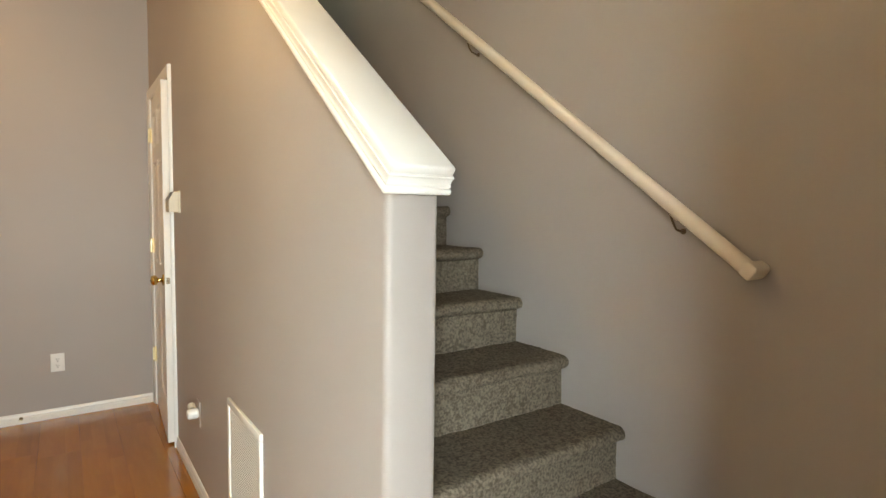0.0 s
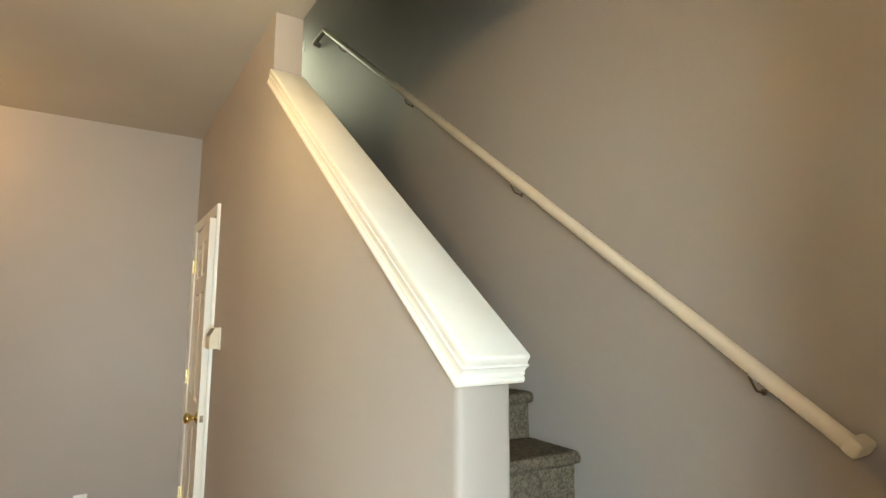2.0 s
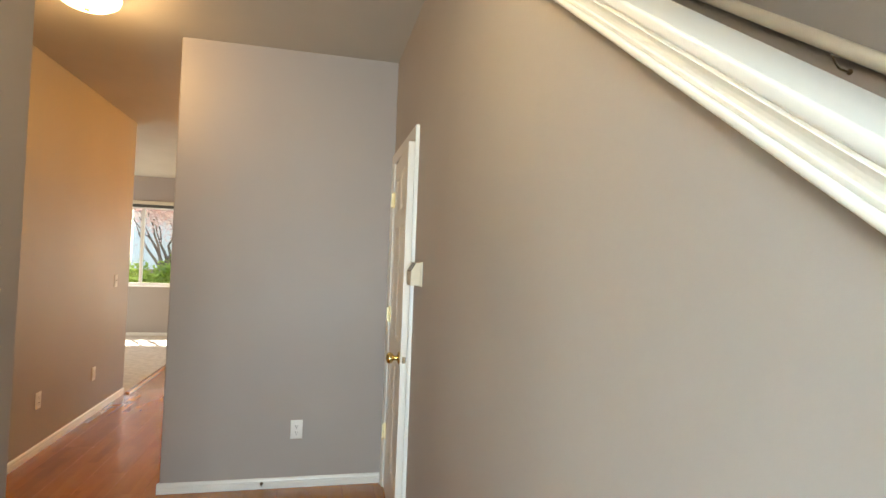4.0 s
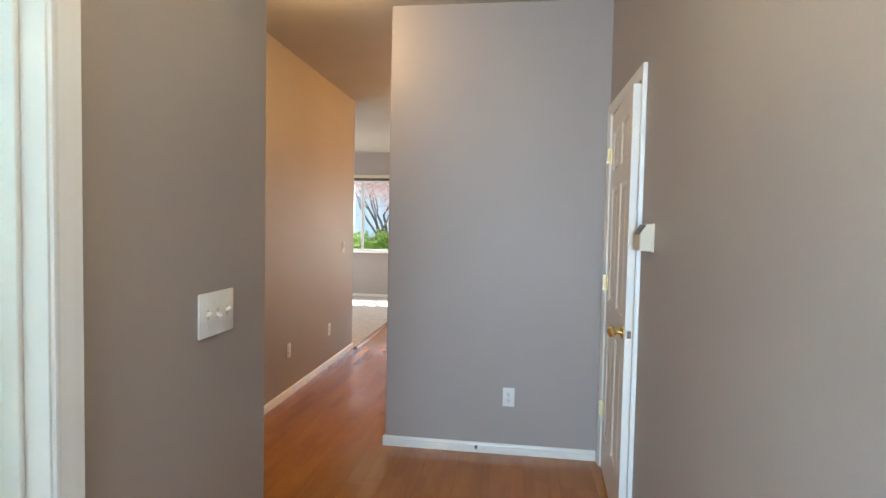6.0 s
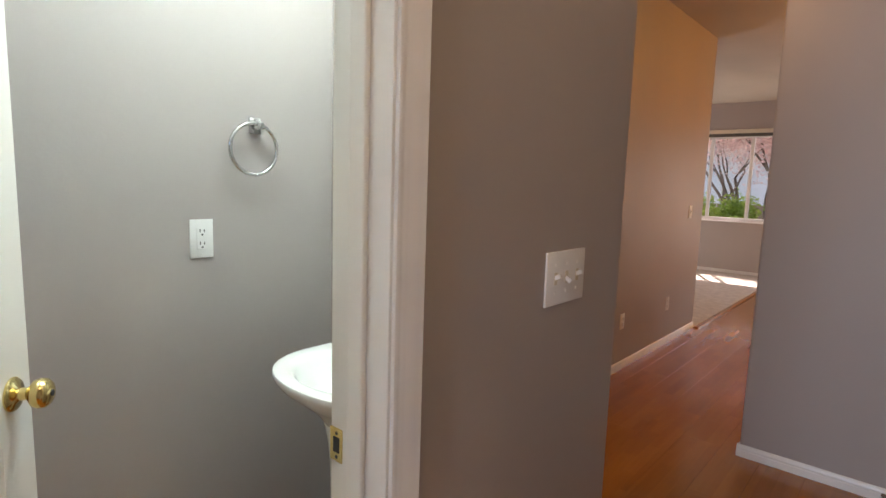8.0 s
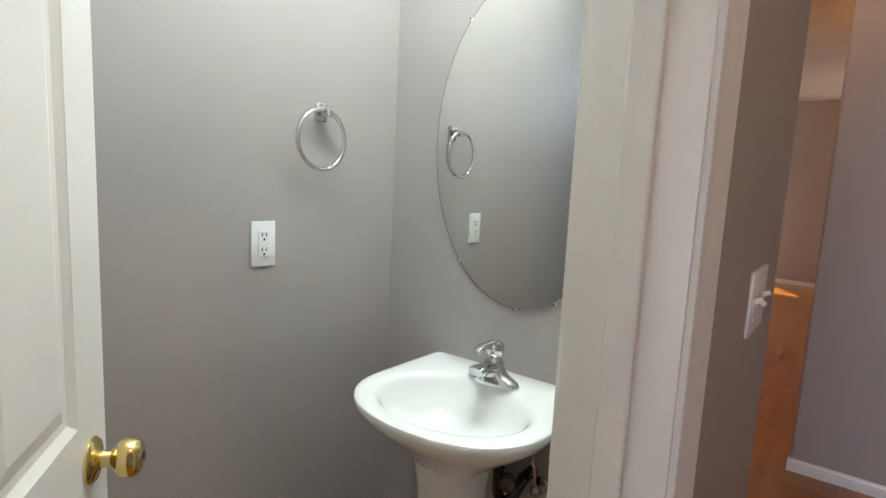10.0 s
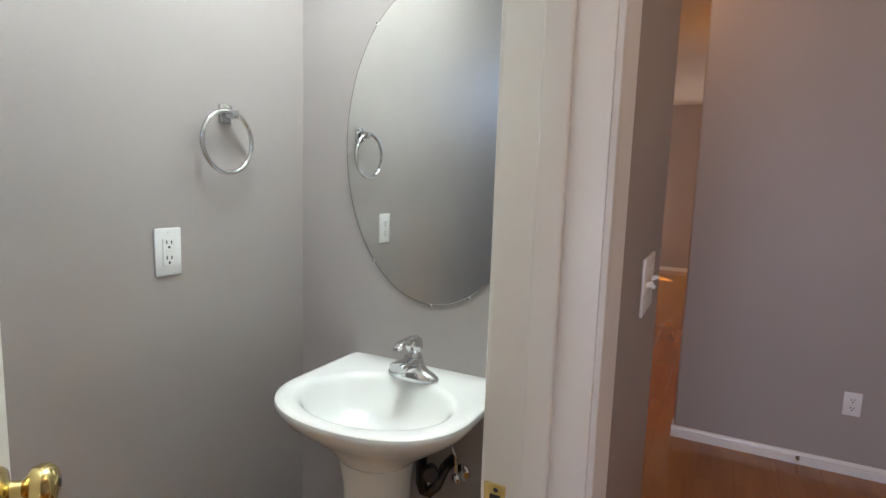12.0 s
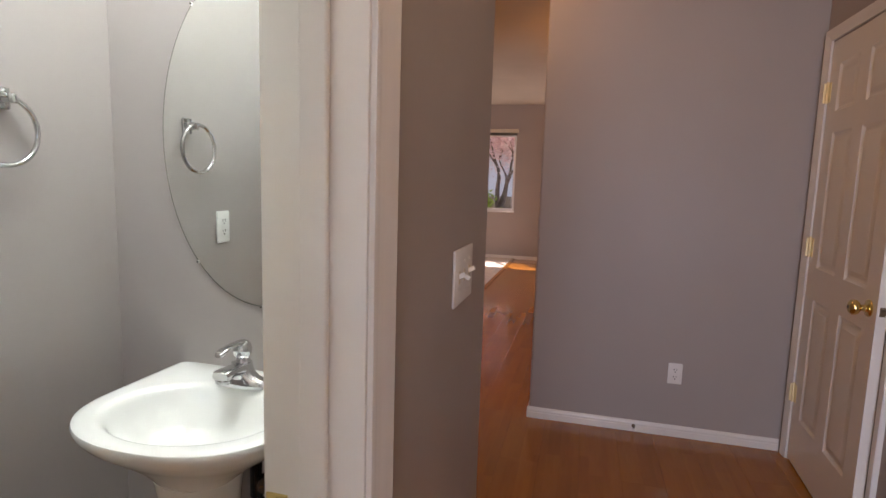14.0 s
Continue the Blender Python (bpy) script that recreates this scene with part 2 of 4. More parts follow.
# ---- plan ----
HALL_X, STAIR_X = 0.577, 0.692        # the two faces of the wall between hall and stairs
RIGHT_X = 1.590                       # stair side wall
SWITCH_X, BATH_IN_X = -0.738, -0.868  # the two faces of the bathroom's door wall
BATH_X = -1.834                       # bathroom side wall
BROWN_X = -1.730                      # passage side wall
END_Y, CORNER_X = 4.085, -0.742       # hall end wall and its corner
MIRROR_Y, BACK_Y = 2.331, 2.420       # the two faces of the wall behind the mirror
FAR_Y = 10.70
CEIL = 2.730
UPPER = 3.02
TOP = 5.45
FRONT_Y = -2.20
SLOPE = 0.766                         # rise of the sloping wall cap


def cap_z(y):
    return 1.353 + SLOPE * (y - 0.805)


# ---- walls ----
# wall between hall and stairs: a sloping half wall that becomes full height, with a closet door near its end
bm = bmesh.new()
prism(bm, [(0.830, -0.02), (0.830, cap_z(0.830) + 0.02), (2.180, cap_z(2.180) + 0.02), (2.180, -0.02)], "x", HALL_X, STAIR_X + 0.007)
prism(bm, [(2.180, -0.02), (2.180, TOP), (3.240, TOP), (3.240, -0.02)], "x", HALL_X, STAIR_X)
round_corner(bm, lambda c: abs(c.y - 0.830) < 1e-4, 0.018)
round_corner(bm, lambda c: abs(c.y - 2.180) < 1e-4 and c.z > 2.3, 0.018)
structure("wall_stair", bm, PAINT, "greige painted half wall sloping up beside carpeted stairs", "wall", True)
structure("wall_closet", boxes((HALL_X, 3.240, 2.045, STAIR_X, 4.012, TOP), (HALL_X, 4.012, -0.02, STAIR_X, 7.2, TOP)), PAINT, "greige painted wall above and beside a closet door", "wall")
structure("wall_kitchen", boxes((HALL_X, 7.2, -0.02, STAIR_X, FAR_Y, CEIL)), PAINT, "greige kitchen side wall", "wall")
structure("wall_closet_back", boxes((STAIR_X + 0.55, 3.0, 0, STAIR_X + 0.6, 4.3, 2.0)), PAINT, "plain wall closing the closet behind its door", "wall")
structure("wall_right", boxes((RIGHT_X, FRONT_Y, -0.02, RIGHT_X + 0.12, 7.2, TOP)), PAINT, "tall greige painted wall along the stairs", "wall")
# hidden wall over the opening, added to close the stairwell and darken it
structure("wall_lightblock_upper", boxes((HALL_X, -0.35, CEIL + 0.03, STAIR_X - 0.003, 2.188, TOP)), PAINT, "unseen upper greige wall added to keep the stairwell dark", "wall")
structure("wall_stairwell_front", boxes((HALL_X, -0.45, CEIL + 0.03, RIGHT_X, -0.35, TOP)), PAINT, "upper greige wall closing the stairwell", "wall")
structure("wall_upstairs", boxes((HALL_X, 7.2, -0.02, RIGHT_X + 0.12, 7.32, TOP)), PAINT, "greige wall at the end of the upper landing", "wall")

bm = boxes((CORNER_X, END_Y, -0.02, HALL_X, END_Y + 0.12, CEIL))
round_corner(bm, lambda c: abs(c.y - END_Y) < 1e-4 and abs(c.x - CORNER_X) < 1e-4, 0.014)
structure("wall_hall_end", bm, PAINT, "greige painted wall at the end of the hall", "wall", True)

# bathroom door wall, with the opening on its long side
DOOR_A, DOOR_B, DOOR_H = 0.846, 1.612, 2.045
bm = boxes((BATH_IN_X, DOOR_B + 0.016, -0.02, SWITCH_X, BACK_Y, CEIL))
round_corner(bm, lambda c: abs(c.y - BACK_Y) < 1e-4 and abs(c.x - SWITCH_X) < 1e-4, 0.014)
structure("wall_switch", bm, PAINT, "greige painted wall with the bathroom doorway", "wall", True)
structure("wall_foyer", boxes((BATH_IN_X, -0.90, -0.02, SWITCH_X, DOOR_A - 0.016, CEIL)), PAINT, "greige foyer wall beside the bathroom door", "wall")
structure("wall_over_door", boxes((BATH_IN_X, DOOR_A - 0.016, DOOR_H + 0.016, SWITCH_X, DOOR_B + 0.016, CEIL)), PAINT, "greige wall above the bathroom doorway", "wall")
# unseen stub, added to block entry light from the bathroom jamb
structure("wall_lightblock_jamb", boxes((SWITCH_X, -0.16, -0.02, -0.42, -0.06, CEIL)), PAINT, "unseen greige wall stub added to shade the bathroom jamb", "wall")
structure("wall_foyer_corner", boxes((BATH_IN_X, FRONT_Y, -0.02, SWITCH_X, -2.10, CEIL)), PAINT, "greige foyer corner wall", "wall")
structure("wall_under_window", boxes((BATH_IN_X, -2.10, -0.02, SWITCH_X, -0.90, 0.45)), PAINT, "greige wall below the added foyer window", "wall")
structure("wall_over_window", boxes((BATH_IN_X, -2.10, 2.15, SWITCH_X, -0.90, CEIL)), PAINT, "greige wall above the added foyer window", "wall")
structure("wall_mirror", boxes((BATH_X, MIRROR_Y, -0.02, BATH_IN_X, BACK_Y, CEIL)), PAINT, "pale grey bathroom wall behind the mirror", "wall")
structure("wall_bath_side", boxes((BATH_X - 0.1, -0.40, -0.02, BATH_X, BACK_Y, CEIL)), PAINT, "pale grey bathroom side wall", "wall")
structure("wall_bath_back", boxes((BATH_X, -0.42, -0.02, BATH_IN_X, -0.30, CEIL)), PAINT, "pale grey wall closing the bathroom", "wall")
structure("wall_passage", boxes((BROWN_X - 0.12, BACK_Y, -0.02, BROWN_X, 6.587, CEIL)), PAINT, "greige wall along the passage to the living room", "wall")
structure("wall_living_return", boxes((-5.5, 6.467, -0.02, BROWN_X - 0.12, 6.587, CEIL)), PAINT, "greige living room wall behind the passage", "wall")
structure("wall_living_side", boxes((-5.62, 6.467, -0.02, -5.5, FAR_Y, CEIL)), PAINT, "greige living room side wall", "wall")
WIN = (-3.66, -1.725, 0.862, 2.225)
structure("wall_far", boxes((-5.62, FAR_Y, -0.02, WIN[0], FAR_Y + 0.15, CEIL), (WIN[1], FAR_Y, -0.02, -0.75, FAR_Y + 0.15, CEIL), (0.45, FAR_Y, -0.02, 0.70, FAR_Y + 0.15, CEIL), (-0.75, FAR_Y, 2.1, 0.45, FAR_Y + 0.15, CEIL),
                            (WIN[0], FAR_Y, -0.02, WIN[1], FAR_Y + 0.15, WIN[2]), (WIN[0], FAR_Y, WIN[3], WIN[1], FAR_Y + 0.15, CEIL)), PAINT, "greige living room wall with a wide window", "wall")
# unseen stub, added to keep the foyer daylight off the stair wall
structure("wall_lightblock_stair", boxes((0.275, -0.34, -0.02, RIGHT_X, -0.22, CEIL)), PAINT, "unseen greige wall stub added to shade the stair wall", "wall")
# front wall with the glazed entry
structure("wall_front", boxes((SWITCH_X - 0.12, FRONT_Y - 0.12, -0.02, -0.475, FRONT_Y, TOP), (0.155, FRONT_Y - 0.12, -0.02, RIGHT_X + 0.12, FRONT_Y, TOP), (-0.475, FRONT_Y - 0.12, 2.12, 0.155, FRONT_Y, TOP)), PAINT, "greige wall around the glazed entry", "wall")

# ---- floors and ceilings ----
structure("floor", boxes((-1.85, FRONT_Y - 0.12, -0.12, RIGHT_X + 0.12, FAR_Y + 0.15, -0.010)), WOOD_GAP, "red-brown wood laminate floor of hall and passage", "floor")
structure("carpet_living", boxes((-5.62, 6.587, -0.12, -1.700, FAR_Y, 0.012)), CARPET_LIVING, "light beige carpet in the living room", "carpet")
structure("threshold", boxes((-1.712, 6.587, -0.005, -1.667, FAR_Y, 0.016), bevel=0.004), WOOD, "narrow wooden strip between carpet and laminate", "trim")
structure("ceiling", boxes((-5.62, BACK_Y, CEIL, HALL_X, FAR_Y + 0.15, UPPER - 0.02), (-1.95, FRONT_Y - 0.12, CEIL, HALL_X, BACK_Y, UPPER - 0.02), (HALL_X, FRONT_Y - 0.12, CEIL, RIGHT_X + 0.12, -0.35, UPPER - 0.02),
                            (HALL_X, -0.35, CEIL, STAIR_X - 0.002, 2.185, UPPER - 0.02)), CEILING, "cream textured ceiling over hall, bathroom and living room", "ceiling")
structure("ceiling_upper", boxes((HALL_X, -0.45, TOP, RIGHT_X + 0.12, 7.32, TOP + 0.1)), CEILING, "ceiling over the stairwell", "ceiling")
structure("floor_upstairs", boxes((STAIR_X, 4.285, UPPER - 0.25, RIGHT_X, 7.2, UPPER)), CARPET_STAIR, "brown carpeted upper landing", "floor")
# ---- stairs ----
RISE, RUN, FIRST = 0.1840, 0.2505, 0.772   # FIRST: nosing of the second tread
stairs = thing("stairs", pose(0, 0, 0), "straight flight of stairs covered in mottled brown carpet", "stairs", kind="structure")


def step(y, z, back):
    """One carpeted step: riser and tread with a rounded nosing and uneven pile."""
    r = 0.024
    outline = [(y + 0.028, z - RISE - 0.03)]
    outline += [(y + 0.028 + 0.002 * k / 8, z - RISE - 0.03 + (RISE + 0.026 - 2 * r) * k / 8) for k in range(1, 9)]
    for k in range(9):
        a = -math.pi / 2 - math.pi * k / 8
        outline.append((y + r + r * math.cos(a) * 1.15, z - r + r * math.sin(a)))
    outline += [(y + r + (back - r) * k / 14, z) for k in range(1, 15)]
    outline += [(y + back, z - RISE - 0.03)]
    x0, x1, n = STAIR_X + 0.002, RIGHT_X - 0.002, 90
    loops = []
    for i in range(n + 1):
        x = x0 + (x1 - x0) * i / n
        loop = []
        for v, w in outline:
            low = noise.noise(Vector((x * 9, v * 9, w * 9)))
            high = noise.noise(Vector((x * 42, v * 42, w * 42)))
            loop.append(Vector((x, v + 0.0035 * low + 0.0022 * high, w + 0.003 * low + 0.0026 * high)))
        loops.append(loop)
    return rings(bmesh.new(), loops)


tops = [0.245] + [0.438 + RISE * i for i in range(14)]
for i, z in enumerate(tops):
    part("step", step(FIRST - RUN + RUN * i, z, RUN + 0.05), CARPET_STAIR, stairs, smooth=True)
part("step", boxes((STAIR_X + 0.002, FIRST - RUN + 0.04, -0.02, RIGHT_X - 0.002, 4.30, 0.10)), CARPET_STAIR, stairs)

# ---- sloping cap of the half wall ----
cap = thing("wall_cap", pose(HALL_X, 0.83, 0), "glossy white moulded cap on the sloping half wall", "trim", kind="structure")


ALPHA = math.atan(SLOPE)
WIDE = STAIR_X - HALL_X


def cap_layer(off, front, n0, n1, soft, inner=0.0):
    """One layer of the cap, square to the slope: off and front stand out at the sides and at the lower end, inner is taken off on the stair side."""
    bm = bmesh.new()
    u0, u1 = -front, (2.205 - 0.827) / math.cos(ALPHA)
    c, s = math.cos(ALPHA), math.sin(ALPHA)
    prism(bm, [(u * c - n * s, cap_z(0.827) + u * s + n * c) for u, n in ((u0, n0), (u0, n1), (u1, n1), (u1, n0))], "x", -off, WIDE + off - inner)
    for v in bm.verts:
        v.co.y -= 0.003
    bmesh.ops.bevel(bm, geom=list(bm.edges), offset=soft, segments=3, affect="EDGES", profile=0.5)
    return bm


def cap_moulding(profile):
    """The stepped moulding under the board: profile gives how far it stands out and the height above the wall."""
    c, sn = math.cos(ALPHA), math.sin(ALPHA)
    u1 = (2.205 - 0.827) / c
    loops = []
    for off, front, n in profile:
        loops.append([Vector((x, u * c - n * sn - 0.003, cap_z(0.827) + u * sn + n * c)) for x, u in
                      ((-off, -front), (WIDE + off - 0.004, -front), (WIDE + off - 0.004, u1), (-off, u1))])
    return rings(bmesh.new(), loops)


part("bead", cap_layer(0.0195, 0.022, 0.000, 0.0135, 0.005, 0.003), WHITE, cap, smooth=True)
part("cove", cap_moulding([(0.0145, 0.0150, 0.011), (0.0145, 0.0150, 0.0150), (0.0165, 0.0165, 0.0158), (0.0165, 0.0165, 0.020), (0.0150, 0.0150, 0.0225), (0.0145, 0.0148, 0.027),
                           (0.0150, 0.0150, 0.032), (0.0162, 0.0160, 0.036), (0.0172, 0.0168, 0.0385), (0.0140, 0.0140, 0.0390), (0.0140, 0.0140, 0.0420)]), WHITE, cap)
part("cap_board", cap_layer(0.0170, 0.017, 0.0415, 0.0620, 0.006, 0.009), WHITE, cap, smooth=True)

# ---- handrail ----
rail = thing("handrail", pose(0, 0, 0), "cream painted round handrail on small dark brackets along the stair wall", "handrail")
RX = 1.535
A, B = Vector((RX, 0.622, 1.184)), Vector((RX, 4.350, 3.978))
tube_bm = bmesh.new()
d = (B - A).normalized()
up = Vector((0, -d.z, d.y))


def oval(p, w=0.0185, h=0.0225, n=18):
    return [p + Vector((1, 0, 0)) * (w * math.cos(2 * math.pi * k / n)) + up * (h * math.sin(2 * math.pi * k / n)) for k in range(n)]


rings(tube_bm, [oval(A + d * (B - A).length * s) for s in (0, 0.25, 0.5, 0.75, 1)])
part("rail", tube_bm, RAILPAINT, rail, smooth=True)
bm = bmesh.new()
tube(bm, [B, B + Vector((0, 0.10, 0.002)), B + Vector((0, 0.27, 0.002))], 0.022, 12)
part("level_extension", bm, RAILPAINT, rail, smooth=True)
bm = bmesh.new()
tube(bm, [B + Vector((0, 0.268, 0.002)), B + Vector((0.020, 0.280, 0.002)), (RIGHT_X - 0.001, B.y + 0.28, B.z)], 0.022, 12)
part("wall_return", bm, RAILPAINT, rail, smooth=True)
mid = A + d * 0.002
loops = []
for x, k in ((RX - 0.0187, 0.72), (RX - 0.0165, 0.9), (RX - 0.011, 1.0), (RIGHT_X - 0.001, 1.0)):
    loops.append([Vector((x, 0, 0)) + Vector((0, mid.y, mid.z)) + d * (0.019 * k * math.copysign(abs(math.cos(t)) ** 0.5, math.cos(t))) + up * (0.0222 * k * math.copysign(abs(math.sin(t)) ** 0.5, math.sin(t)))
                  for t in [2 * math.pi * j / 24 for j in range(24)]])
part("return_block", rings(bmesh.new(), loops), RAILPAINT, rail, smooth=True)
for y in (0.845, 1.830, 2.84, 3.99):
    s = (y - A.y) / (B.y - A.y)
    p = A + (B - A) * s
    bm = bmesh.new()
    tube(bm, [p - up * 0.022, (RX + 0.003, p.y, p.z - 0.052), (RX + 0.016, p.y, p.z - 0.066), (RIGHT_X - 0.012, p.y, p.z - 0.072), (RIGHT_X - 0.001, p.y, p.z - 0.072)], [0.0032, 0.0032, 0.0032, 0.0032, 0.004])
    lathe(bm, [(0.009, 0), (0.009, 0.003), (0.006, 0.005)], pose(RIGHT_X, p.y, p.z - 0.072, 0, -90, 0), 14)
    part("bracket", bm, BRONZE, rail, "small dark bronze bracket", True)
    bm = bmesh.new()
    box(bm, RX - 0.004, p.y - 0.012, -0.0015, RX + 0.004, p.y + 0.012, 0.0015)
    for v in bm.verts:
        v.co.z += p.z - 0.0245 / d.y + (v.co.y - p.y) * d.z / d.y
    part("saddle", bm, RAILPAINT, rail)


# ---- doors ----
def casing_run(w):
    """Profile of a door casing as (across, out) points; across goes from the opening outwards."""
    return [(0.0, 0.0), (0.0, 0.009), (0.006, 0.012), (0.014, 0.011), (0.020, 0.014), (0.040, 0.017), (0.050, 0.019), (w - 0.003, 0.019), (w, 0.015), (w, 0.0)]


def casing(parent, x, sx, y0, y1, h, w=0.052):
    """Two sides and a head of moulded casing round an opening in a wall of constant x; sx: the way it stands out."""
    prof = casing_run(w)
    for ya, s in ((y0 - 0.006, -1), (y1 + 0.006, 1)):
        bm = bmesh.new()
        loops = []
        for z, k in ((0.0, 0), (h + 0.006, 1)):
            loops.append([Vector((x + sx * o, ya + s * a, z + k * a)) for a, o in prof])
        rings(bm, loops)
        part("casing_side", bm, WHITE, parent, smooth=True)
    bm = bmesh.new()
    rings(bm, [[Vector((x + sx * o, ya + s * a, h + 0.006 + a)) for a, o in prof] for ya, s in ((y0 - 0.006, -1), (y1 + 0.006, 1))])
    part("casing_head", bm, WHITE, parent, smooth=True)


def panel_door(door, w, h, t, knob_side, hinge_zs, both=True):
    """A six panel door in the thing's own space: hinge at x 0, free edge at x w, near face at y 0."""
    sx, mid = 0.105, 0.10
    cols = [(sx, (w - mid) / 2), ((w + mid) / 2, w - sx)]
    rows = [(0.235, 0.835), (0.985, 1.610), (1.705, 1.915)]
    xs = [0, cols[0][0], cols[0][1], cols[1][0], cols[1][1], w]
    bm = bmesh.new()
    box(bm, 0, 0, 0, xs[1], t, h)
    box(bm, xs[4], 0, 0, w, t, h)
    box(bm, xs[2], 0, 0, xs[3], t, h)
    zs = [0] + [z for r in rows for z in r] + [h]
    for a, b in cols:
        for k in range(0, 8, 2):
            box(bm, a, 0, zs[k], b, t, zs[k + 1])
    part("leaf", bm, DOOR, door)
    for a, b in cols:
        for z0, z1 in rows:
            bm = bmesh.new()
            for face, s in ((0.0, 1), (t, -1)):
                def loop(i, dep):
                    return [Vector((x, face + s * dep, z)) for x, z in ((a + i, z0 + i), (b - i, z0 + i), (b - i, z1 - i), (a + i, z1 - i))]
                rings(bm, [loop(0, 0.0005), loop(0.012, 0.008), loop(0.022, 0.009), loop(0.045, 0.002)], False, True)
            part("panel", bm, DOOR, door)
    faces = ((0.0, -1), (t, 1)) if both else ((0.0, -1),)
    for face, s in faces:
        bm = bmesh.new()
        m = Matrix.Translation((w - 0.062, face, 0.920)) @ pose(0, 0, 0, 90 if s < 0 else -90, 0, 0)
        lathe(bm, [(0.0325, 0.0), (0.0325, 0.003), (0.029, 0.007), (0.016, 0.010), (0.012, 0.014), (0.0115, 0.026), (0.017, 0.031), (0.0255, 0.037), (0.0285, 0.046), (0.0275, 0.056), (0.021, 0.063), (0.012, 0.066)], m, 28)
        knob = part("door_knob", bm, BRASS, door, "polished brass knob", True)
        bm = bmesh.new()
        lathe(bm, [(0.006, 0.0655), (0.006, 0.0675)], m, 12)
        part("key_slot", bm, DARK, knob)
    bm = boxes((w - 0.0005, t / 2 - 0.009, 0.903, w + 0.0015, t / 2 + 0.009, 0.937), bevel=0.0005)
    part("latch_plate", bm, BRONZE, door, "dark latch plate")
    bm = boxes((w, t / 2 - 0.008, 0.911, w + 0.011, t / 2 + 0.008, 0.929), bevel=0.002)
    part("latch_bolt", bm, BRONZE, door)
    for z in hinge_zs:
        bm = bmesh.new()
        box(bm, 0.0, -0.002, z - 0.045, 0.030, 0.0005, z + 0.045)
        if knob_side < 0:
            box(bm, -0.030, -0.0015, z - 0.045, 0.0, 0.0005, z + 0.045)
            box(bm, -0.0085, -0.020, z - 0.045, -0.0065, -0.001, z + 0.045)
        lathe(bm, [(0.0065, -0.047), (0.0065, 0.047), (0.004, 0.051)], Matrix.Translation((-0.002, -0.006, z)), 12)
        part("hinge", bm, PALE_BRASS, door, "brass hinge", True)


# closet door, a little ajar, hung next to the end wall
frame_1 = thing("door_frame_1", pose(0, 0, 0), "white moulded casing round the closet door", "door frame", kind="structure")
casing(frame_1, HALL_X, -1, 3.252, 4.002, 2.045)
part("jamb", boxes((HALL_X + 0.001, 3.241, 0, STAIR_X - 0.001, 3.253, 2.044)), WHITE, frame_1)
part("jamb", boxes((HALL_X + 0.001, 4.000, 0, STAIR_X - 0.001, 4.011, 2.044)), WHITE, frame_1)
part("jamb", boxes((HALL_X + 0.001, 3.2535, 2.033, STAIR_X - 0.001, 3.9995, 2.044)), WHITE, frame_1)
part("door_stop", boxes((HALL_X + 0.04, 3.2535, 0, HALL_X + 0.05, 3.266, 2.032)), WHITE, frame_1)
AJAR = 3.2
door_1 = thing("door_1", pose(HALL_X - 0.001, 3.999, 0.012, 0, 0, -90 - AJAR), "white six panel closet door standing slightly ajar", "door", kind="structure")
panel_door(door_1, 0.745, 2.018, 0.035, -1, (0.34, 1.075, 1.80))

# bathroom door, standing half open into the bathroom
frame_2 = thing("door_frame_2", pose(0, 0, 0), "white moulded casing and jamb of the bathroom doorway", "door frame", kind="structure")
casing(frame_2, SWITCH_X, 1, DOOR_A, DOOR_B, DOOR_H)
casing(frame_2, BATH_IN_X, -1, DOOR_A, DOOR_B, DOOR_H)
part("jamb", boxes((BATH_IN_X - 0.002, DOOR_B, 0, SWITCH_X + 0.002, DOOR_B + 0.0145, DOOR_H), bevel=0.0015), WHITE, frame_2, smooth=True)
part("jamb", boxes((BATH_IN_X - 0.002, DOOR_A - 0.0145, 0, SWITCH_X + 0.002, DOOR_A, DOOR_H), bevel=0.0015), WHITE, frame_2, smooth=True)
part("jamb", boxes((BATH_IN_X + 0.001, DOOR_A + 0.0005, DOOR_H, SWITCH_X - 0.001, DOOR_B - 0.0005, DOOR_H + 0.015)), WHITE, frame_2)
part("door_stop", boxes((-0.818, DOOR_B - 0.011, 0, -0.782, DOOR_B - 0.0005, DOOR_H - 0.012), bevel=0.003), WHITE, frame_2)
part("door_stop", boxes((-0.818, DOOR_A + 0.0005, 0, -0.782, DOOR_A + 0.011, DOOR_H - 0.012), bevel=0.003), WHITE, frame_2)
bm = boxes((-0.870, DOOR_B - 0.0025, 0.889, -0.840, DOOR_B + 0.001, 0.946), bevel=0.0008)
strike = part("strike_plate", bm, BRASS, frame_2, "brass strike plate")
part("strike_hole", boxes((-0.861, DOOR_B - 0.0032, 0.905, -0.846, DOOR_B, 0.931)), DARK, strike)
for z in (0.897, 0.938):
    bm = bmesh.new()
    lathe(bm, [(0.0035, 0), (0.0025, 0.001)], Matrix.Translation((-0.853, DOOR_B - 0.0025, z)) @ pose(0, 0, 0, 90, 0, 0), 10)
    part("screw", bm, DARK, strike)
OPEN = 144.0
door_2 = thing("door_2", pose(BATH_IN_X, DOOR_A + 0.003, 0.012, 0, 0, OPEN) @ pose(0, -0.035, 0), "white six panel bathroom door standing half open", "door", kind="structure")
panel_door(door_2, 0.758, 2.018, 0.035, 1, (0.34, 1.075, 1.80))


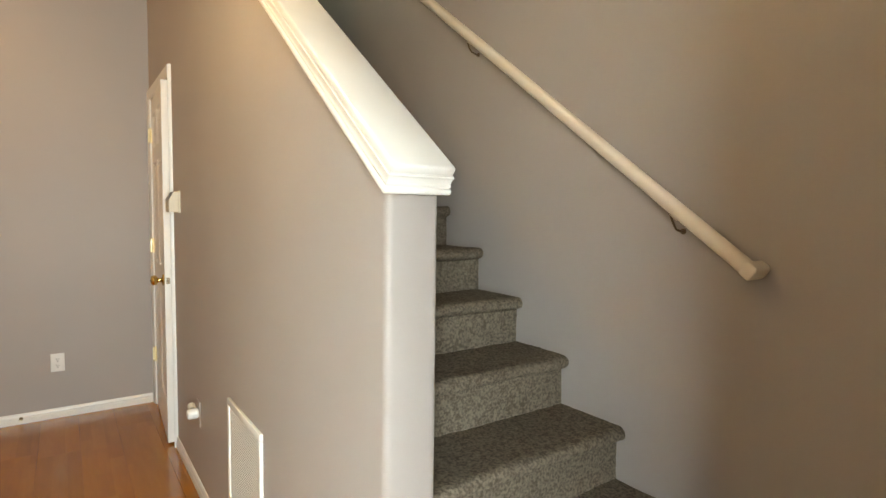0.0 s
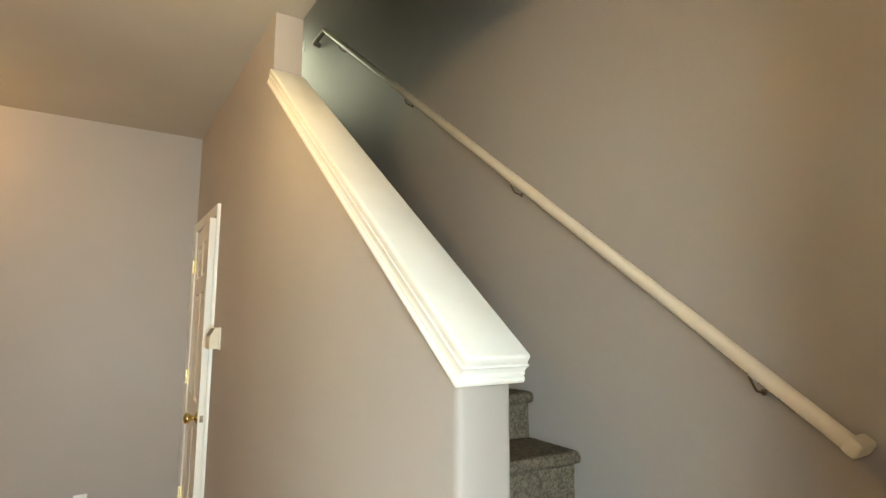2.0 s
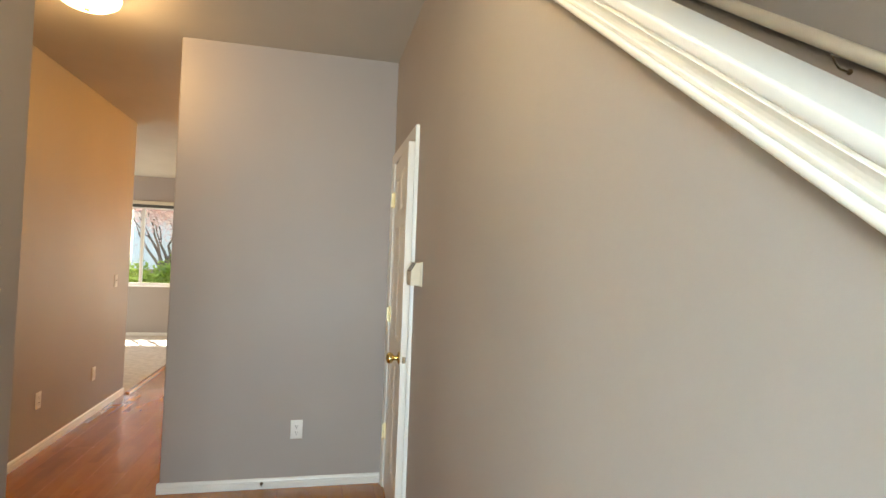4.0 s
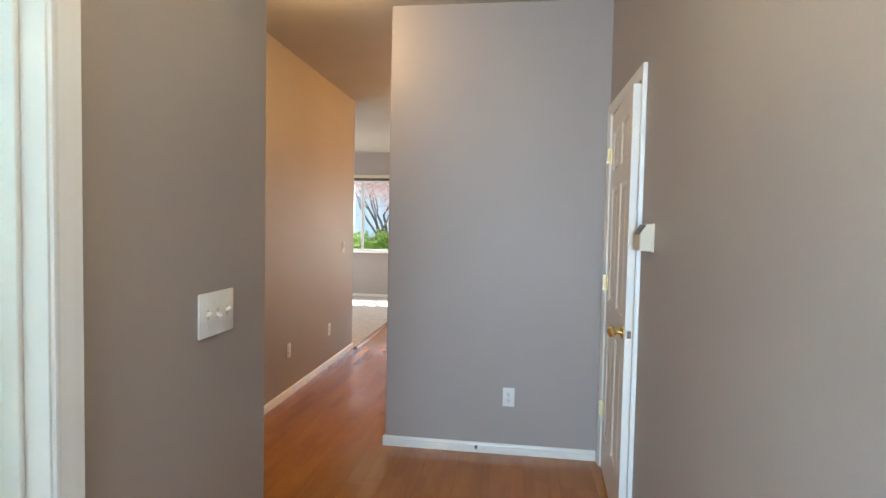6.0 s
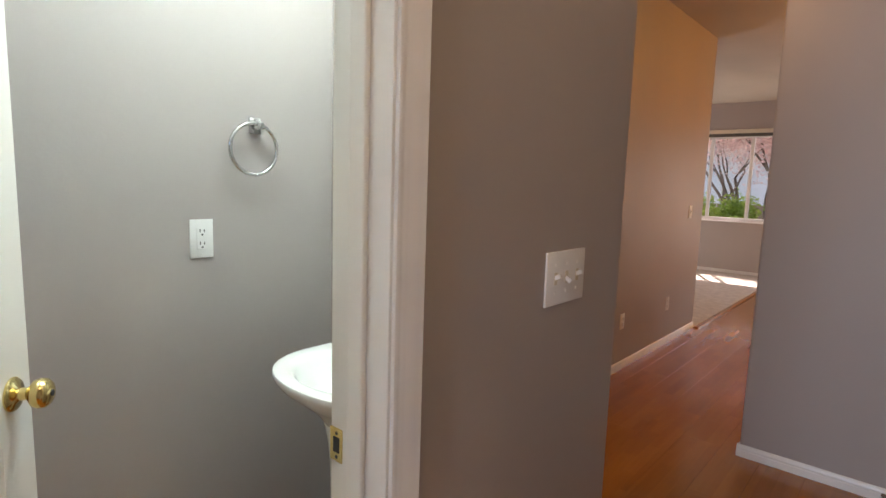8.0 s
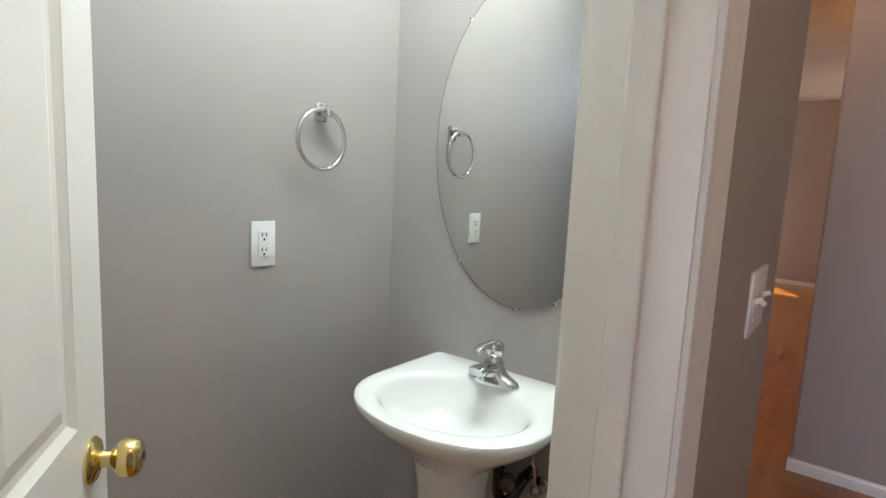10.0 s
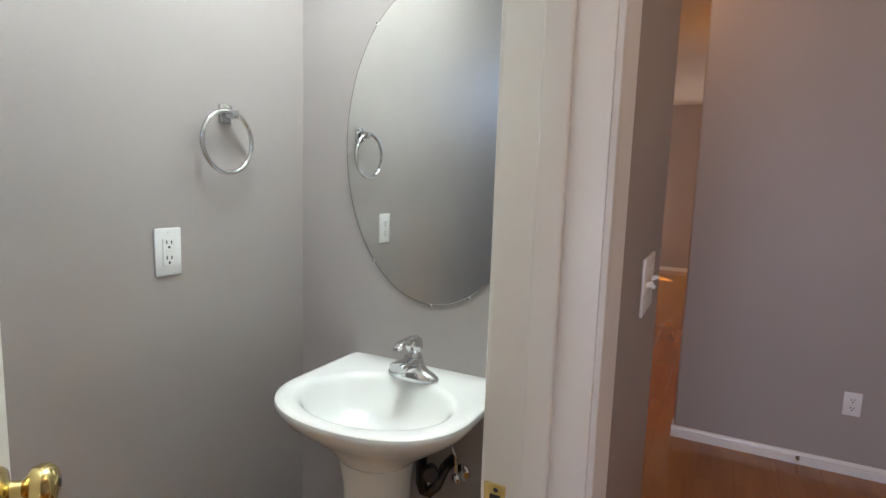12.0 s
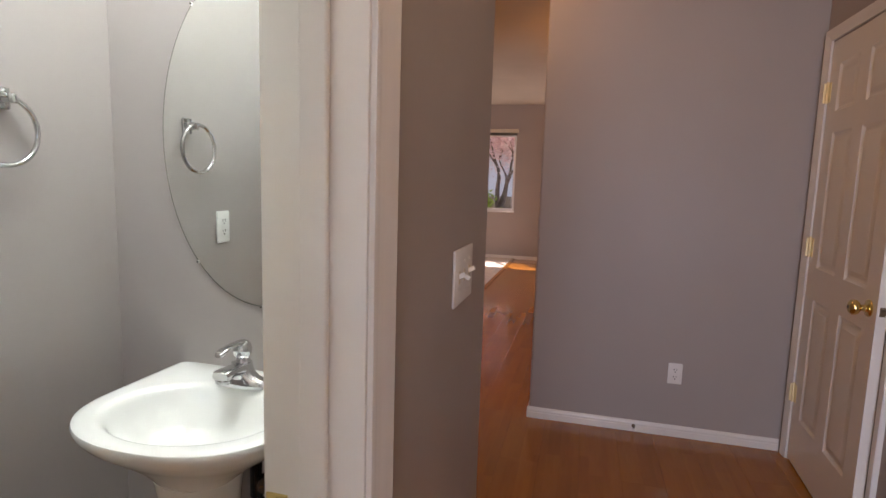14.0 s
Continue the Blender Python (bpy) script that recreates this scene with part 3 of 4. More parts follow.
# ---- baseboards ----
def baseboard(name, pts, out, label="white moulded baseboard", h=0.063):
    """A moulded board along a straight wall run; pts: the two ends on the wall face, out: the way it stands out."""
    prof = [(0.0, 0.0), (0.011, 0.0), (0.011, h - 0.030), (0.009, h - 0.027), (0.009, h - 0.022), (0.0105, h - 0.018), (0.008, h - 0.008), (0.004, h), (0.0, h)]
    bm = bmesh.new()
    rings(bm, [[Vector((p[0] + out[0] * o, p[1] + out[1] * o, z)) for o, z in prof] for p in pts])
    return structure(name, bm, WHITE, label, "baseboard")


baseboard("baseboard", ((CORNER_X - 0.011, END_Y), (HALL_X - 0.020, END_Y)), (0, -1))
baseboard("baseboard", ((CORNER_X, END_Y), (CORNER_X, END_Y + 0.12)), (-1, 0))
baseboard("baseboard", ((HALL_X, 0.835), (HALL_X, 3.193)), (-1, 0))
baseboard("baseboard", ((SWITCH_X, DOOR_B + 0.058), (SWITCH_X, BACK_Y)), (1, 0))
baseboard("baseboard", ((SWITCH_X, -0.06), (SWITCH_X, DOOR_A - 0.058)), (1, 0))
baseboard("baseboard", ((BROWN_X, BACK_Y), (BROWN_X, 6.594)), (1, 0))
baseboard("baseboard", ((BATH_IN_X, BACK_Y), (BROWN_X, BACK_Y)), (0, 1))
baseboard("baseboard", ((-5.5, FAR_Y), (-0.75, FAR_Y)), (0, -1))
baseboard("baseboard", ((BATH_X, -0.30), (BATH_X, MIRROR_Y)), (1, 0))
baseboard("baseboard", ((BATH_X + 0.011, MIRROR_Y), (BATH_IN_X, MIRROR_Y)), (0, -1))


# ---- wall plates ----
def plate_base(name, m, label, category, w, h, group=""):
    ob = thing(name, m, label, category, group)
    bm = boxes((-w / 2, -0.006, -h / 2, w / 2, 0, h / 2), bevel=0.0025)
    part("plate", bm, PLASTIC, ob, smooth=True)
    return ob


def screw(ob, x, z):
    bm = bmesh.new()
    lathe(bm, [(0.0032, 0.0), (0.0028, 0.001)], Matrix.Translation((x, -0.006, z)) @ pose(0, 0, 0, 90, 0, 0), 10)
    part("screw", bm, PLASTIC, ob)


def slots(parent, z, y=-0.0092, mat=DARK):
    """The two blades and the round earth hole of one socket."""
    bm = bmesh.new()
    box(bm, -0.0080, y, z - 0.001, -0.0050, y + 0.004, z + 0.0085)
    box(bm, 0.0050, y, z - 0.001, 0.0078, y + 0.004, z + 0.007)
    lathe(bm, [(0.0033, 0.0), (0.0033, 0.004)], Matrix.Translation((0, y + 0.004, z - 0.009)) @ pose(0, 0, 0, 90, 0, 0), 10)
    part("slot", bm, mat, parent)


def outlet(m, label):
    ob = plate_base("wall_outlet", m, label, "outlet", 0.072, 0.115)
    for z in (0.0195, -0.0195):
        bm = bmesh.new()
        prism(bm, [(0.0165 * math.copysign(abs(math.cos(a)) ** 0.6, math.cos(a)), z + 0.0145 * math.copysign(abs(math.sin(a)) ** 0.6, math.sin(a))) for a in [2 * math.pi * k / 20 for k in range(20)]], "y", -0.0085, -0.004)
        slots(part("socket", bm, PLASTIC, ob), z)
    screw(ob, 0, 0)
    return ob


def switches(m, gangs, label):
    w = 0.072 + 0.046 * (gangs - 1)
    ob = plate_base("light_switch", m, label, "light switch", w, 0.115)
    for k in range(gangs):
        x = (k - (gangs - 1) / 2) * 0.046
        part("toggle_slot", boxes((x - 0.006, -0.0068, -0.013, x + 0.006, -0.004, 0.013)), IVORY, ob)
        s = (1, -1, 1)[k % 3]
        bm = boxes((-0.0042, -0.0165, -0.0045, 0.0042, 0.0, 0.0045), bevel=0.0016)
        toggle = part("toggle", bm, PLASTIC, ob, smooth=True)
        toggle.matrix_basis = pose(x, -0.004, 0.001 * s, -27 * s, 0, 0)
        for z in (0.030, -0.030):
            screw(ob, x, z)
    return ob


# poses on walls: the plate's own -y points into the room
outlet(pose(0.030, END_Y, 0.355), "white duplex outlet on the hall end wall")
switches(pose(SWITCH_X, 2.127, 1.157, 0, 0, 90), 3, "white plate with three toggle light switches")
outlet(pose(BROWN_X, 4.87, 0.37, 0, 0, 90), "small white outlet low on the passage wall")
outlet(pose(BROWN_X, 5.815, 0.36, 0, 0, 90), "small white outlet low on the passage wall")
switches(pose(BROWN_X, 6.224, 1.145, 0, 0, 90), 1, "single white light switch on the passage wall")
switches(pose(RIGHT_X, 5.13, 4.19, 0, 0, -90), 1, "single white light switch on the upper stair wall")

gfi = plate_base("gfci_outlet", pose(BATH_X, 1.838, 1.153, 0, 0, 90), "white rectangular bathroom outlet with test buttons", "outlet", 0.072, 0.120)
insert = part("insert", boxes((-0.0165, -0.0085, -0.0335, 0.0165, -0.004, 0.0335), bevel=0.001), PLASTIC, gfi)
for z in (0.0215, -0.0175):
    slots(insert, z)
for z in (0.0035, -0.0035):
    part("button", boxes((-0.008, -0.0098, z - 0.0027, 0.008, -0.006, z + 0.0027), bevel=0.0006), PLASTIC, insert)
screw(gfi, 0, 0.049), screw(gfi, 0, -0.049)

# thermostat with a slanted display, beside the closet door
thermo = thing("thermostat", pose(HALL_X, 3.045, 1.367), "white box thermostat with a slanted grey display", "thermostat")
bm = bmesh.new()
prism(bm, [(-0.008, -0.052), (-0.052, -0.052), (-0.052, 0.012), (-0.028, 0.052), (-0.008, 0.052)], "y", -0.058, 0.060)
bmesh.ops.bevel(bm, geom=list(bm.edges), offset=0.002, segments=2, affect="EDGES")
body = part("body", bm, IVORY, thermo, smooth=True)
part("back_plate", boxes((-0.009, -0.064, -0.056, 0, 0.066, 0.056), bevel=0.001), IVORY, thermo)
bm = bmesh.new()
prism(bm, [(-0.0525, 0.0125), (-0.0535, 0.0120), (-0.0300, 0.0515), (-0.0285, 0.0510)], "y", -0.052, 0.054)
part("display", bm, SCREEN, body)

# return air grille low on the half wall
vent = thing("air_vent", pose(HALL_X, 1.810, 0.430), "white louvred air return grille set low in the half wall", "vent")
for r in ((-0.012, -0.205, 0.175, 0, 0.205, 0.200), (-0.012, -0.205, -0.200, 0, 0.205, -0.175), (-0.012, -0.205, -0.1745, 0, -0.180, 0.1745), (-0.012, 0.180, -0.1745, 0, 0.205, 0.1745)):
    part("frame_bar", boxes(r, bevel=0.003), WHITE, vent, smooth=True)
part("backing", boxes((-0.004, -0.180, -0.175, 0, 0.180, 0.175)), WHITE, vent)
slat_bm = boxes((-0.0058, -0.1795, -0.0008, 0.0035, 0.1795, 0.0008))
slat = part("slat", slat_bm, WHITE, vent)
slat.matrix_basis = pose(-0.0065, 0, -0.170, 0, 76, 0)
for k in range(1, 36):
    s2 = new("slat", slat.data)
    s2.parent, s2.matrix_basis = vent, pose(-0.0065, 0, -0.170 + 0.0097 * k, 0, 76, 0)

# plug-in beside the grille
plug = thing("plug_in_freshener", pose(HALL_X, 2.60, 0.385), "small white plastic plug-in with a beige bottle on the wall", "plug-in")
part("plate", boxes((-0.005, -0.036, -0.058, 0, 0.036, 0.058), bevel=0.002), PAINT, plug)
bm = bmesh.new()
lathe(bm, [(0.020, 0.004), (0.024, 0.008), (0.024, 0.040), (0.019, 0.050), (0.008, 0.053)], pose(0, 0, 0, 0, -90, 0), 20)
part("body", bm, PLASTIC, plug, smooth=True)
bm = bmesh.new()
lathe(bm, [(0.015, 0.0), (0.017, 0.006), (0.017, 0.030), (0.010, 0.038)], pose(-0.024, 0.026, 0.012, -70, 0, 0), 18)
part("bottle", bm, IVORY, plug, "beige bottle", True)

# spring stop in the end wall's baseboard
stop = thing("door_bumper", pose(-0.162, END_Y - 0.011, 0.034), "small metal door bumper screwed to the baseboard", "door stop")
bm = bmesh.new()
lathe(bm, [(0.010, 0), (0.010, 0.003), (0.005, 0.005), (0.005, 0.050)], pose(0, 0, 0, 90, 0, 0), 14)
part("spring", bm, BRONZE, stop, smooth=True)
bm = bmesh.new()
lathe(bm, [(0.008, 0.050), (0.009, 0.054), (0.008, 0.062)], pose(0, 0, 0, 90, 0, 0), 14)
part("tip", bm, PLASTIC, stop, "white rubber tip", True)


# ---- ceiling fixtures ----
def flush_light(m, label, glass=BULB_GLASS, glass_label="frosted glass bowl glowing warm"):
    ob = thing("ceiling_light", m, label, "ceiling light")
    bm = bmesh.new()
    lathe(bm, [(0.150, 0), (0.155, -0.008), (0.150, -0.022), (0.135, -0.026)], None, 40)
    part("base_ring", bm, BRASS, ob, "brass base ring", True)
    bm = bmesh.new()
    lathe(bm, [(0.140, -0.026), (0.150, -0.036), (0.140, -0.062), (0.105, -0.088), (0.055, -0.102), (0.012, -0.106)], None, 40)
    shade = part("shade", bm, glass, ob, glass_label, True)
    shade.visible_shadow = False
    bm = bmesh.new()
    lathe(bm, [(0.010, -0.104), (0.012, -0.112), (0.006, -0.122)], None, 14)
    part("finial", bm, BRASS, ob, "", True)


flush_light(pose(-1.06, 3.58, CEIL), "round frosted glass ceiling light glowing warm in the hall")
# added fixture for the orange fill, never in view
flush_light(pose(-0.10, 6.10, CEIL), "unseen round frosted glass ceiling light added to warm the passage wall")
flush_light(pose(-0.02, 1.50, CEIL), "round frosted glass ceiling light glowing warm in the foyer")
# added fixture for the bathroom's overhead fill
flush_light(pose(-1.30, 1.72, CEIL), "unseen round frosted glass ceiling light added to brighten the bathroom walls", VANITY_GLASS, "frosted glass bowl glowing white")

sconce = thing("wall_sconce", pose(RIGHT_X, 0.330, 2.25), "white tapered wall lamp aimed down along the stair wall", "wall lamp")
bm = bmesh.new()
lathe(bm, [(0.062, 0), (0.062, 0.006), (0.052, 0.014), (0.020, 0.018)], pose(0, 0.095, 0.035, 0, -90, 0), 28)
part("wall_plate", bm, WHITE, sconce, "", True)
bm = bmesh.new()
tube(bm, [(-0.015, 0.095, 0.035), (-0.060, 0.070, 0.045), (-0.085, 0.030, 0.030)], 0.009, 10)
part("arm", bm, WHITE, sconce, "", True)
axis = Vector((-0.085, 0.060, -0.100)) - Vector((-0.105, -0.045, 0.060))
aim = Matrix.Translation((-0.105, -0.045, 0.060)) @ axis.to_track_quat("Z", "Y").to_matrix().to_4x4()
bm = bmesh.new()
lathe(bm, [(0.030, -0.01), (0.050, 0.0), (0.056, 0.03), (0.050, 0.09), (0.034, 0.145), (0.019, 0.180), (0.015, axis.length)], aim, 28)
shade = part("shade", bm, SHADE_GLASS, sconce, "glossy white tapered shade", True)
bm = bmesh.new()
lathe(bm, [(0.011, axis.length), (0.011, axis.length + 0.0012)], aim, 16)
part("opening", bm, DARK, shade)
# ---- bathroom ----
SX, SY, RIM = -1.352, 2.070, 0.804


def dee(a, b_front, b_back, z, sq=26.0, n=72, cx=SX, cy=SY, sqf=2.25):
    """A closed loop: round in front, squared at the back."""
    out = []
    for k in range(n):
        t = 2 * math.pi * k / n
        c, s = math.cos(t), math.sin(t)
        e, b = (2 / sqf, b_front) if s < 0 else (2 / sq, b_back)
        out.append(Vector((cx + a * math.copysign(abs(c) ** e, c), cy + b * math.copysign(abs(s) ** e, s), z)))
    return out


def oval_loop(a, b, z, cy=2.055, n=72):
    return [Vector((SX + a * math.cos(2 * math.pi * k / n), cy + b * math.sin(2 * math.pi * k / n), z)) for k in range(n)]


sink = thing("pedestal_sink", pose(0, 0, 0), "white porcelain pedestal sink against the bathroom wall", "sink")
bm = bmesh.new()
BK = MIRROR_Y - SY - 0.001
rings(bm, [dee(0.075, 0.070, 0.085, 0.610, 2.5), dee(0.095, 0.085, 0.11, 0.640, 3), dee(0.142, 0.112, 0.15, 0.680, 4), dee(0.206, 0.160, BK, 0.724), dee(0.251, 0.201, BK, 0.760), dee(0.267, 0.216, BK, 0.782),
           dee(0.2685, 0.218, BK, 0.792), dee(0.266, 0.216, BK, 0.799), dee(0.259, 0.209, BK - 0.002, RIM - 0.001), dee(0.249, 0.200, BK - 0.004, RIM),
           oval_loop(0.226, 0.173, RIM - 0.0004), oval_loop(0.219, 0.167, RIM - 0.002), oval_loop(0.212, 0.161, RIM - 0.0055), oval_loop(0.206, 0.155, RIM - 0.011), oval_loop(0.199, 0.149, RIM - 0.021), oval_loop(0.192, 0.143, RIM - 0.035), oval_loop(0.180, 0.132, RIM - 0.055), oval_loop(0.150, 0.108, RIM - 0.095), oval_loop(0.090, 0.066, RIM - 0.122), oval_loop(0.024, 0.024, RIM - 0.130)])
part("basin", bm, PORCELAIN, sink, smooth=True)
bm = bmesh.new()
rings(bm, [dee(w, w * 0.95, 0.09, z, 2.6, 40) for w, z in ((0.115, 0.0), (0.115, 0.03), (0.098, 0.07), (0.080, 0.25), (0.078, 0.45), (0.086, 0.58), (0.098, 0.645))])
part("pedestal", bm, PORCELAIN, sink, smooth=True)
bm = bmesh.new()
lathe(bm, [(0.021, 0.0), (0.023, 0.003), (0.016, 0.004), (0.014, 0.001)], Matrix.Translation((SX, 2.055, RIM - 0.130)), 20)
part("drain", bm, CHROME, sink, "", True)

faucet = thing("faucet", pose(-1.338, 2.222, RIM), "chrome single lever faucet on the sink", "faucet")
bm = bmesh.new()
loops = []
for z, a, b in ((0.0, 0.079, 0.030), (0.006, 0.080, 0.031), (0.013, 0.077, 0.029), (0.019, 0.068, 0.027), (0.026, 0.050, 0.026), (0.036, 0.035, 0.026), (0.050, 0.028, 0.026), (0.062, 0.025, 0.025)):
    loops.append([Vector((a * math.copysign(abs(math.cos(t)) ** 0.8, math.cos(t)), b * math.sin(t), z)) for t in [2 * math.pi * k / 32 for k in range(32)]])
rings(bm, loops)
part("base", bm, CHROME, faucet, smooth=True)


def slab_loop(y, z, w, h, sq=0.6):
    """An upright rounded section of a bar that runs along y."""
    return [Vector((w * math.copysign(abs(math.cos(t)) ** sq, math.cos(t)), y, z + h * math.copysign(abs(math.sin(t)) ** sq, math.sin(t)))) for t in [2 * math.pi * k / 24 for k in range(24)]]


bm = bmesh.new()
rings(bm, [slab_loop(0.012, 0.044, 0.025, 0.014), slab_loop(-0.030, 0.049, 0.024, 0.013), slab_loop(-0.058, 0.052, 0.022, 0.012), slab_loop(-0.062, 0.052, 0.024, 0.013), slab_loop(-0.084, 0.052, 0.024, 0.013), slab_loop(-0.089, 0.052, 0.021, 0.010)])
spout = part("spout", bm, CHROME, faucet, smooth=True)
bm = bmesh.new()
lathe(bm, [(0.0165, 0.0), (0.0175, 0.003), (0.0175, 0.012), (0.016, 0.014)], Matrix.Translation((0, -0.072, 0.030)), 24)
part("aerator", bm, CHROME, spout, smooth=True)
bm = bmesh.new()
lathe(bm, [(0.0235, 0.058), (0.0185, 0.064), (0.0165, 0.074), (0.0195, 0.079), (0.0235, 0.086), (0.0245, 0.098), (0.0215, 0.110), (0.014, 0.118), (0.004, 0.121)], Matrix.Translation((0, 0.010, 0)) @ Matrix.Rotation(radians(4), 4, "X"), 28)
part("dome", bm, CHROME, faucet, smooth=True)
bm = bmesh.new()
rings(bm, [slab_loop(0.016, 0.104, 0.016, 0.010), slab_loop(-0.006, 0.114, 0.0135, 0.0075), slab_loop(-0.030, 0.1175, 0.011, 0.0045), slab_loop(-0.055, 0.117, 0.0105, 0.004), slab_loop(-0.074, 0.113, 0.0125, 0.0055), slab_loop(-0.088, 0.108, 0.012, 0.0065), slab_loop(-0.094, 0.106, 0.008, 0.004)])
part("lever", bm, CHROME, faucet, smooth=True)

pipes = thing("sink_plumbing", pose(-1.235, 2.236, 0.555), "black drain trap and chrome supply valve under the sink", "plumbing")
bm = bmesh.new()
tube(bm, [(-0.075, 0.0, 0.03), (-0.075, 0.0, -0.06), (-0.068, 0.004, -0.085), (-0.055, 0.010, -0.092), (-0.035, 0.02, -0.07), (-0.02, 0.04, -0.02), (-0.02, 0.094, -0.02)], 0.016, 14)
part("trap", bm, BLACK, pipes, "black drain trap", True)
bm = bmesh.new()
lathe(bm, [(0.021, 0.0), (0.021, 0.014), (0.017, 0.016), (0.017, 0.024), (0.020, 0.026), (0.020, 0.040)], pose(-0.04, -0.01, -0.01, 80, 0, 30), 18)
part("slip_nut", bm, BLACK, pipes, "", True)
bm = bmesh.new()
tube(bm, [(0.012, 0.094, -0.05), (0.012, 0.060, -0.05), (0.010, 0.055, -0.035), (0.004, 0.055, 0.02), (-0.03, 0.05, 0.10), (-0.06, 0.04, 0.17)], 0.005, 8)
lathe(bm, [(0.011, 0), (0.014, 0.004), (0.014, 0.010), (0.010, 0.013)], pose(0.012, 0.058, -0.05, 90, 0, 0), 14)
lathe(bm, [(0.026, 0), (0.025, 0.006), (0.010, 0.010)], pose(0.012, 0.094, -0.05, 90, 0, 0), 16)
part("supply_valve", bm, CHROME, pipes, "chrome valve and hose", True)

# oval mirror with clear clips
MX, MZ, MA, MB = -1.345, 1.452, 0.309, 0.462
mirror = thing("oval_mirror", pose(MX, MIRROR_Y, MZ), "frameless oval wall mirror above the sink", "mirror")


def mirror_loop(a, y):
    return [Vector(((MA - a) * math.cos(2 * math.pi * k / 96), y, (MB - a) * math.sin(2 * math.pi * k / 96))) for k in range(96)]


bm = bmesh.new()
rings(bm, [mirror_loop(0.0012, -0.001), mirror_loop(0.0012, -0.005), mirror_loop(0.0025, -0.006)])
part("mirror_glass", bm, MIRROR, mirror)
bm = bmesh.new()
rings(bm, [mirror_loop(0, -0.0008), mirror_loop(-0.0004, -0.003), mirror_loop(0, -0.0052), mirror_loop(0.0011, -0.0052), mirror_loop(0.0011, -0.0008)], False)
part("polished_edge", bm, SCREEN, mirror, "dark polished glass edge")
for a in (131, 229, 270, 293, 317, 40):
    x, z = MA * math.cos(radians(a)), MB * math.sin(radians(a))
    bm = bmesh.new()
    lathe(bm, [(0.0045, 0), (0.0045, 0.0075), (0.003, 0.0085)], pose(x * 1.002, 0, z * 1.002, 90, 0, 0), 12)
    clip = part("clip", bm, PLASTIC, mirror, "small clear plastic clip", True)
    bm = bmesh.new()
    lathe(bm, [(0.0034, 0.0085), (0.0034, 0.0093)], pose(x * 1.002, 0, z * 1.002, 90, 0, 0), 8)
    part("screw", bm, DARK, clip)

# towel ring
ring = thing("towel_ring", pose(BATH_X, 2.020, 1.512), "chrome towel ring on a square post", "towel ring")
part("rosette", boxes((0, -0.021, -0.026, 0.010, 0.021, 0.026), bevel=0.004), CHROME, ring, smooth=True)
part("post", boxes((0.009, -0.012, -0.013, 0.046, 0.012, 0.011), bevel=0.004), CHROME, ring, smooth=True)
bm = bmesh.new()
N = 56
loops = []
for k in range(N):
    a = 2 * math.pi * k / N
    c = Vector((0.036, -0.020 + 0.081 * math.sin(a), -0.076 + 0.081 * math.cos(a)))
    rad = Vector((0, math.sin(a), math.cos(a)))
    loops.append([c + 0.0064 * (math.cos(2 * math.pi * j / 10) * rad + math.sin(2 * math.pi * j / 10) * Vector((1, 0, 0))) for j in range(10)])
rows = [[bm.verts.new(p) for p in loop] for loop in loops]
for k in range(N):
    a, b = rows[k], rows[(k + 1) % N]
    for j in range(10):
        bm.faces.new((a[j], a[(j + 1) % 10], b[(j + 1) % 10], b[j]))
bmesh.ops.recalc_face_normals(bm, faces=bm.faces)
part("hoop", bm, CHROME, ring, smooth=True)

# vanity light over the mirror
vanity = thing("vanity_light", pose(MX, MIRROR_Y, 2.40), "chrome bar with white glass shades above the mirror", "wall lamp")
part("back_bar", boxes((-0.30, -0.03, -0.05, 0.30, 0, 0.05), bevel=0.006), CHROME, vanity, smooth=True)
for x in (-0.2, 0.0, 0.2):
    bm = bmesh.new()
    lathe(bm, [(0.030, 0), (0.050, -0.02), (0.058, -0.07), (0.060, -0.10), (0.02, -0.102)], Matrix.Translation((x, -0.24, 0.0)), 24)
    shade = part("shade", bm, VANITY_GLASS, vanity, "white glowing glass shade", True)
    shade.visible_shadow = False
    part("arm", boxes((x - 0.008, -0.242, -0.006, x + 0.008, -0.028, 0.010), bevel=0.003), CHROME, vanity)

# unseen window added at the bathroom's back, its pane glows for the mirror's blue
FILL_PANE = glow("blue_fill_pane", (0.50, 0.70, 1.0), 1.0)
bath_window = thing("window_bath_added", pose(-1.5, -0.30, 2.0), "unseen small frosted window with a white frame, added for blue light", "window", kind="structure")
part("pane", boxes((-0.2, 0.0, -0.27, 0.2, 0.006, 0.27)), FILL_PANE, bath_window)
for r in ((-0.24, 0, 0.27, 0.24, 0.02, 0.31), (-0.24, 0, -0.31, 0.24, 0.02, -0.27), (-0.24, 0, -0.2695, -0.2, 0.02, 0.2695), (0.2, 0, -0.2695, 0.24, 0.02, 0.2695)):
    part("window_frame", boxes(r, bevel=0.003), WHITE, bath_window)

# ---- living room window ----
x0, x1, z0, z1 = WIN
win = thing("window_1", pose(0, 0, 0), "wide white sliding window with a raised dark blind", "window", kind="structure")
fy = FAR_Y + 0.06
for r in ((x0, fy, z0, x0 + 0.045, fy + 0.07, z1), (x1 - 0.045, fy, z0, x1, fy + 0.07, z1), (x0 + 0.0455, fy, z0, x1 - 0.0455, fy + 0.07, z0 + 0.045), (x0 + 0.0455, fy, z1 - 0.045, x1 - 0.0455, fy + 0.07, z1)):
    part("window_frame", boxes(r, bevel=0.004), WHITE, win)
